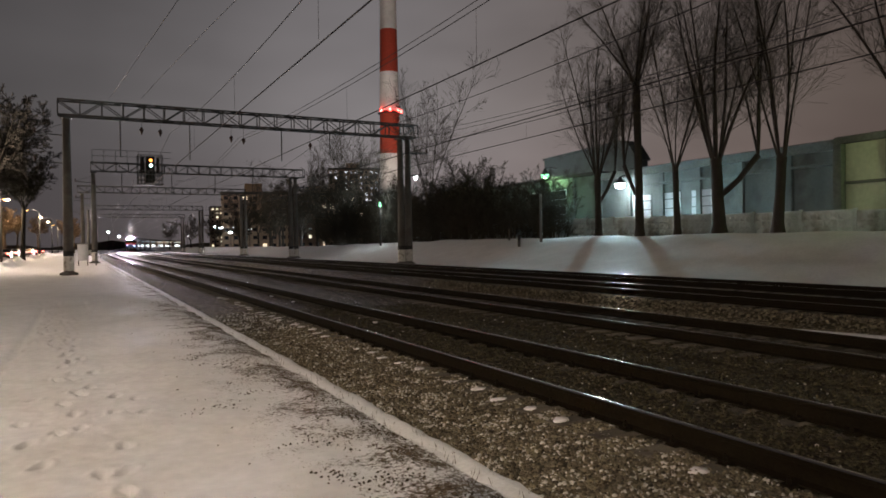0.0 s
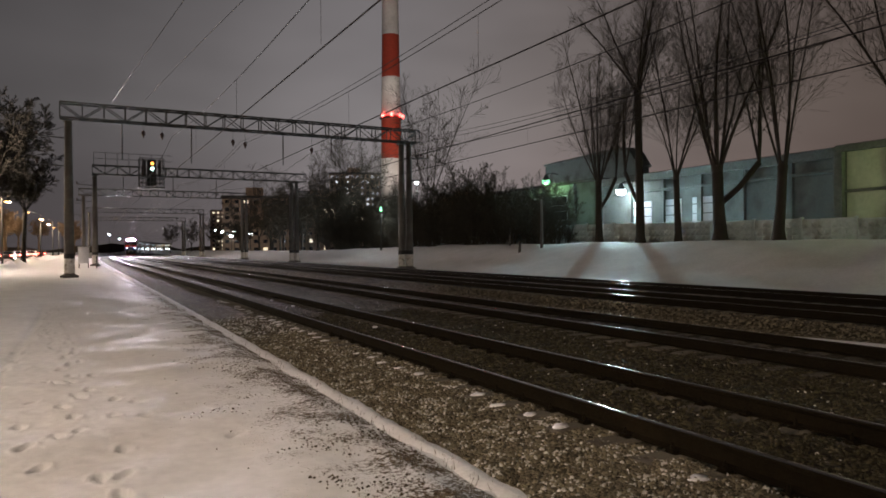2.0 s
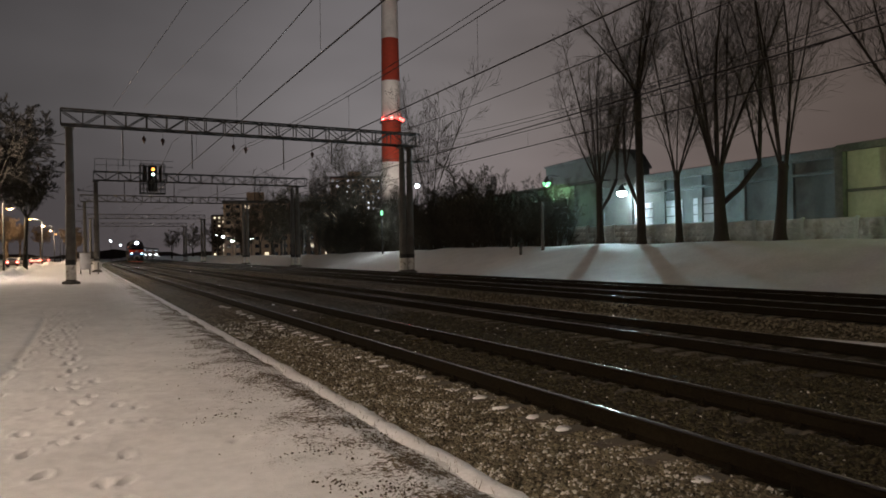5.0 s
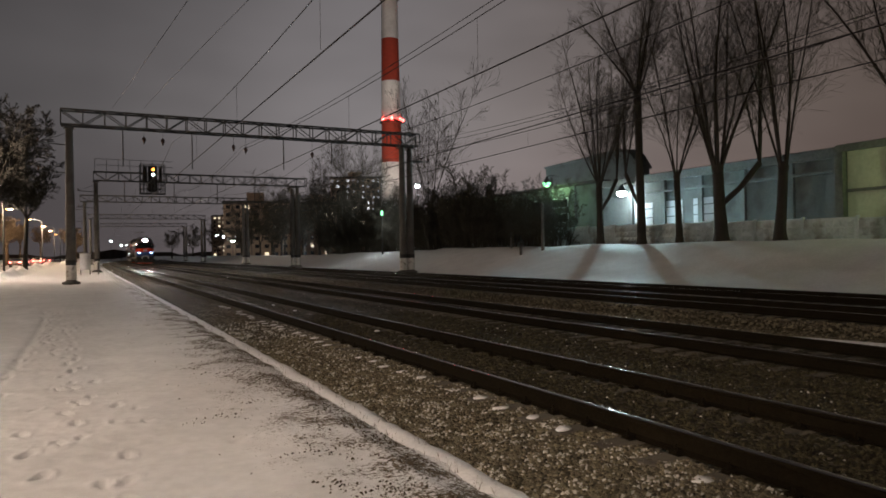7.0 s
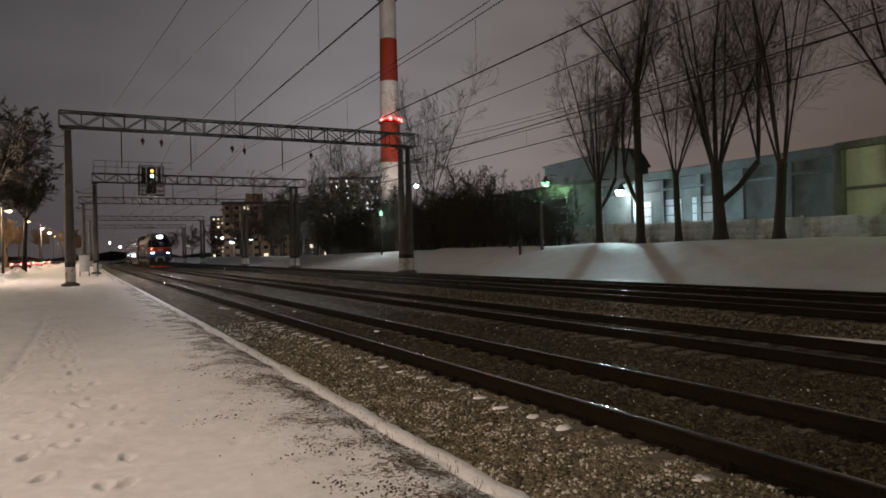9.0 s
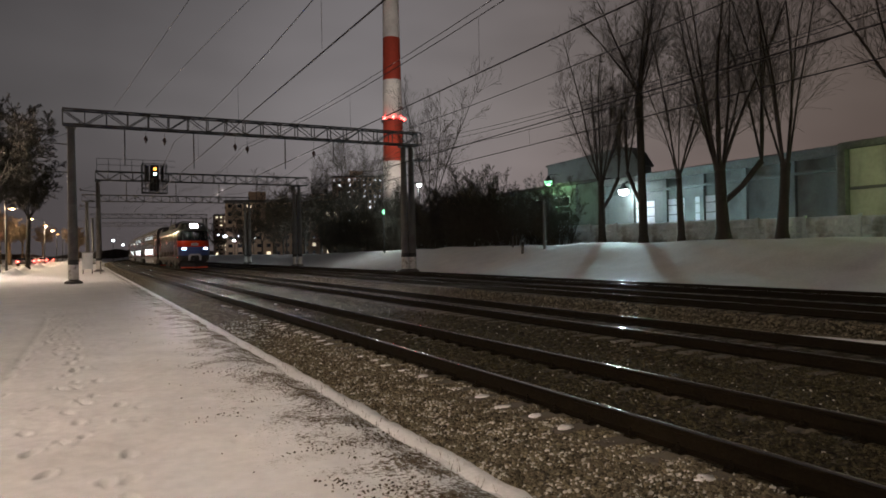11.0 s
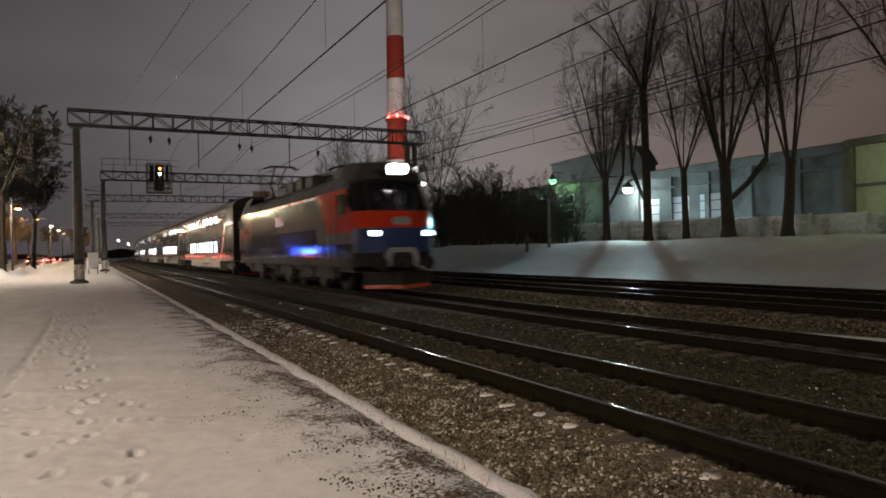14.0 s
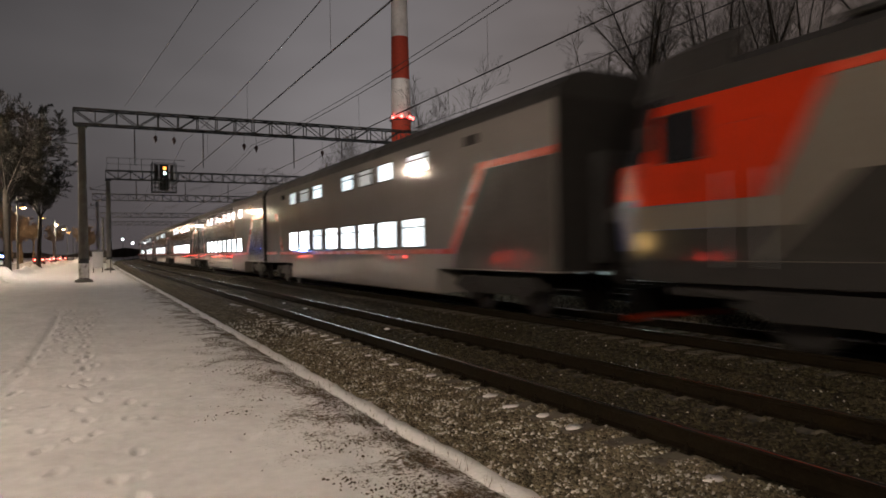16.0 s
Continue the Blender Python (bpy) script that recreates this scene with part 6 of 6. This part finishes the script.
def make_trackside():
    # relay cabinet on legs and posts beside the path
    c = thing("relay_cabinet", "white trackside relay cabinet on short legs in the snow", "cabinet", place=(-0.15, 72.0, -0.1))
    part("body", Build().box(-0.45, 0.45, -0.35, 0.35, 0.45, 1.95, 0.02), M_CABINET, c)
    part("roof", Build().box(-0.52, 0.52, -0.42, 0.42, 1.95, 2.02, 0.01), M_BUMPER, c)
    part("door", Build().box(-0.40, 0.40, -0.38, -0.35, 0.5, 1.9, 0.01), M_CABINET, c)
    for sx in (-0.38, 0.38):
        for sy in (-0.28, 0.28):
            part("leg", Build().box(sx - 0.04, sx + 0.04, sy - 0.04, sy + 0.04, -0.2, 0.46), M_STEEL, c)
    for (x, y, z, h, r) in ((0.9, 70.0, -0.1, 1.1, 0.05), (29.2, 44.6, 0.9, 2.0, 0.06), (34.5, 88.0, 1.0, 2.6, 0.07), (27.4, 40.6, 0.6, 1.35, 0.10)):
        p = thing("marker_post", "short weathered post standing in the snow", "post", "marker posts", place=(x, y, z))
        part("shaft", Build().lathe([(r, -0.6), (r, h)], 8), M_CONCRETE, p)
        part("tip", Build().lathe([(r + 0.004, h * 0.8), (r + 0.004, h), (r * 0.5, h + 0.05)], 8), M_BITUMEN, p)
    mast = thing("concrete_post", "slim concrete post on the far snow bank", "post", place=(28.6, 39.6, 0.5))
    part("shaft", Build().lathe([(0.13, -0.6), (0.07, 4.4)], 10), M_CONCRETE, mast, "", True)
    # the kiosk across the road, whose lit window shows in the train's flank
    k = thing("kiosk", "small kiosk with a warm-lit window beyond the road", "kiosk", place=(-20.0, 40.0, 0.1))
    part("body", Build().box(-2.2, 0.0, -2.6, 2.6, 0, 2.8, 0.03), M_PALE, k)
    part("roof", Build().box(-2.4, 0.3, -2.8, 2.8, 2.8, 2.95, 0.02), M_ROOFING, k)
    w = part("window", Build().box(0.005, 0.03, -2.0, 2.0, 1.2, 2.3), G_KIOSK, k, "warm-lit window")
    part("window_bar", Build().box(0.03, 0.06, -2.0, 2.0, 1.9, 1.97), M_STEEL, w)
    # snow on the cable duct, a low rounded ridge of snow along the verge
    rows = [2.45, 2.49, 2.54, 2.60, 2.67, 2.73, 2.77]
    ys = stretch_list(1.5, 14, 0.07) + stretch_list(14, 40, 0.4) + stretch_list(40, 120, 2.5) + [120]

    def zf(s, y):
        u = (s - 2.45) / 0.32
        edge = 0.03 * noise.noise(Vector((s * 3, y * 4, 8)))
        return -0.24 + 0.075 * math.sin(math.pi * min(1, max(0, u + edge))) ** 0.7 + 0.014 * noise.noise(Vector((s * 7, y * 7, 4)))
    b = Build()
    for y in ys:
        wig = 0.035 * noise.noise(Vector((0, y * 1.3, 6))) + 0.02 * noise.noise(Vector((0, y * 5, 7)))
        for s in rows:
            b.v.append(tuple(on_line(s + wig, y, zf(s, y))))
    w = len(rows)
    b.f = [(j * w + i, j * w + i + 1, (j + 1) * w + i + 1, (j + 1) * w + i) for j in range(len(ys) - 1) for i in range(w - 1)]
    solid("cable_duct_snow", b, M_CLEAN_SNOW, "unbroken snow lying along the cable duct beside the ballast", "snow", smooth=True)
    # snow left between the second and third tracks
    b = Build()
    ys = stretch_list(2.5, 9.5, 0.2)
    for y in ys:
        k = math.sin(math.pi * (y - 2.5) / 7.0)
        for s, h in ((11.25 - 0.12 * k, -0.25), (11.35, -0.21 + 0.07 * k), (11.55, -0.20 + 0.08 * k), (11.62 + 0.45 * k, -0.21 + 0.05 * k), (11.7 + 0.6 * k, -0.26)):
            b.v.append((s + 0.06 * noise.noise(Vector((y * 2, s, 0))), y, h + 0.01 * noise.noise(Vector((y * 5, s * 5, 1)))))
    b.f = [(j * 5 + i, j * 5 + i + 1, (j + 1) * 5 + i + 1, (j + 1) * 5 + i) for j in range(len(ys) - 1) for i in range(4)]
    solid("snow_patch", b, M_CLEAN_SNOW, "long patch of old snow between two tracks", "snow", smooth=True)
    # dead grass along the duct
    rng = random.Random(12)
    b = Build()
    for _ in range(900):
        y = 2.6 * (9.0) ** rng.random()
        s = rng.choice((rng.gauss(2.36, 0.10), rng.gauss(2.1, 0.3), rng.gauss(2.6, 0.12), rng.uniform(0.2, 2.4)))
        h = rng.uniform(0.02, 0.075) * (1.3 if abs(s - 2.4) < 0.2 else 0.8)
        p = Vector((s, y, -0.13 if s < 2.3 else -0.18))
        a = rng.uniform(0, 6.28)
        d = Vector((math.cos(a), math.sin(a), 0))
        tip = p + Vector((rng.uniform(-0.03, 0.03), rng.uniform(-0.03, 0.03), h))
        b.add([p - d * 0.004, p + d * 0.004, tip], [(0, 1, 2)])
    me = bpy.data.meshes.new("dead_grass")
    me.from_pydata(b.v, [], b.f)
    me.materials.append(mat("dead_grass", (0.10, 0.075, 0.045), 0.95, vary=0.4, scale=3))
    tagged(new("dead_grass", me), "sparse dead grass stalks poking through the snow", "grass", kind="stuff")


# ---- put the place together ----
make_ground()
make_road()
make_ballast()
make_overhead()
make_signal()
locomotive = make_locomotive()
cars = [make_car()]
for _ in range(6):
    cars.append(copy_thing(cars[0], Matrix()))
make_fence()
make_sheds()
make_chimney()
make_far()
make_trees()
make_trackside()
M_CARS = (mat("car_paint_dark", (0.03, 0.03, 0.035), 0.3), mat("car_paint_silver", (0.35, 0.35, 0.36), 0.3), mat("car_paint_white", (0.7, 0.7, 0.7), 0.35))
CAR_RUNS = ((0, -10.0, 118, 150), (1, -10.2, 134, 168), (2, -9.9, 160, 190), (0, -10.1, 188, 214), (1, -10.0, 34, 64), (2, -10.2, 14, 44), (0, -10.0, -8, 26))
queue = [make_vehicle("car", ("dark", "silver", "white")[k] + " car with red tail lights in slow traffic on the road", M_CARS[k]) for k, *_ in CAR_RUNS]
patrol = make_vehicle("patrol_car", "white patrol car with a blue light bar on the road", M_CARS[2], 1.5, True)
make_tracks()


def clear_of_rails(s, y):
    d = np.min([np.minimum(abs(s - t - HALF), abs(s - t + HALF)) for t in TRACKS], axis=0)
    return (d > 0.1) * 1.0


scatter_stones("ballast_stone", 24000, (2.74, 4.35), (2.6, 14), (0.009, 0.026), M_STONE, 1, "loose crushed granite on the track shoulder", clear_of_rails)
scatter_stones("ballast_stone", 17000, (4.45, 8.8), (2.2, 18), (0.012, 0.032), M_STONE_DIM, 2, "loose crushed granite between the rails", clear_of_rails)
def frost_patches(s, y):
    d = np.array([noise.noise(Vector((a * 3.1, b * 3.1, 13))) + 0.6 * noise.noise(Vector((a * 9, b * 9, 17))) for a, b in zip(s, y)])
    return clear_of_rails(s, y) * np.clip(0.35 + d * 1.5, 0.03, 1)


scatter_stones("ballast_stone", 15000, (2.76, 4.6), (2.4, 18), (0.008, 0.026), M_STONE_SNOWY, 3, "pale frosted stones among the ballast", frost_patches)
scatter_stones("ballast_stone", 2600, (4.6, 8.8), (2.4, 22), (0.008, 0.022), M_STONE_SNOWY, 8, "pale frosted stones between the rails", lambda s, y: frost_patches(s, y) * 0.5)
scatter_stones("ballast_stone", 6000, (10.9, 13.4), (4, 26), (0.02, 0.05), M_STONE, 5, "loose crushed granite between the middle tracks", clear_of_rails)


def verge_patches(s, y):
    d = np.array([noise.noise(Vector((a * 1.9, b * 1.9, 3))) + 0.5 * noise.noise(Vector((a * 5, b * 5, 7))) for a, b in zip(s, y)])
    return np.clip(-0.30 + d * 1.9 + (s - 1.5) * 0.85, 0.003, 1)


scatter_stones("earth_clods", 11000, (0.7, 2.47), (2.6, 22), (0.004, 0.016), M_CLOD, 6, "dark earth clods and grit showing through the snow", verge_patches, snow_height, "earth")

FRONT = ((0, 246), (1, 230.3), (2, 214.6), (3, 198.9), (4, 183), (5, 167.5), (6, 152), (6.5, 144), (7, 136), (7.5, 128.3), (8, 120.5), (8.5, 112.5), (9, 104.5), (9.5, 96.5), (10, 88.5), (10.5, 80.5), (11, 72.5), (11.5, 64.4), (12, 56.2),
         (12.5, 47.9), (13, 39.6), (13.5, 31.0), (14, 22.4), (14.5, 13.8), (15, 5.2), (15.5, -3.4), (16, -12.1))


def motions():
    """The train runs in on the second track; traffic creeps along the road."""
    def ride(y, length):
        a, b = on_line(TRACKS[1], y), on_line(TRACKS[1], y + length)
        return Matrix.Translation(a) @ Matrix.Rotation(math.atan2(-(b.x - a.x), b.y - a.y), 4, "Z")
    walk(locomotive, [(t, ride(y, 20)) for t, y in FRONT])
    for flap in FLAPS:                         # the added flaps close as the driver dims the main beam
        x, y, z = flap.location
        walk(flap, [(t, pose(x, y, z, a)) for t, a in ((0, -86), (3.3, -86), (3.45, -45), (3.7, -9), (3.9, 0), (16, 0))])
    for k, c in enumerate(cars):
        off = 23.3 + k * (CAR_LEN + 0.65)
        walk(c, [(t, ride(y + off, CAR_LEN)) for t, y in FRONT])
    for c, (k, x, y0, y1) in zip(queue, CAR_RUNS):
        walk(c, [(t, pose(x + bend(min(200, max(0, y0 + (y1 - y0) * t / 16))), y0 + (y1 - y0) * t / 16, 0.03)) for t in (0, 4, 8, 12, 16)])
    walk(patrol, [(0, pose(-10.4, -150, 0.03)), (8, pose(-10.4, -40, 0.03)), (11, pose(-10.4, 20, 0.03)), (13, pose(-10.4, 76, 0.03)), (14, pose(-10.4, 91, 0.03)), (16, pose(-10.6, 98, 0.03))])


motions()
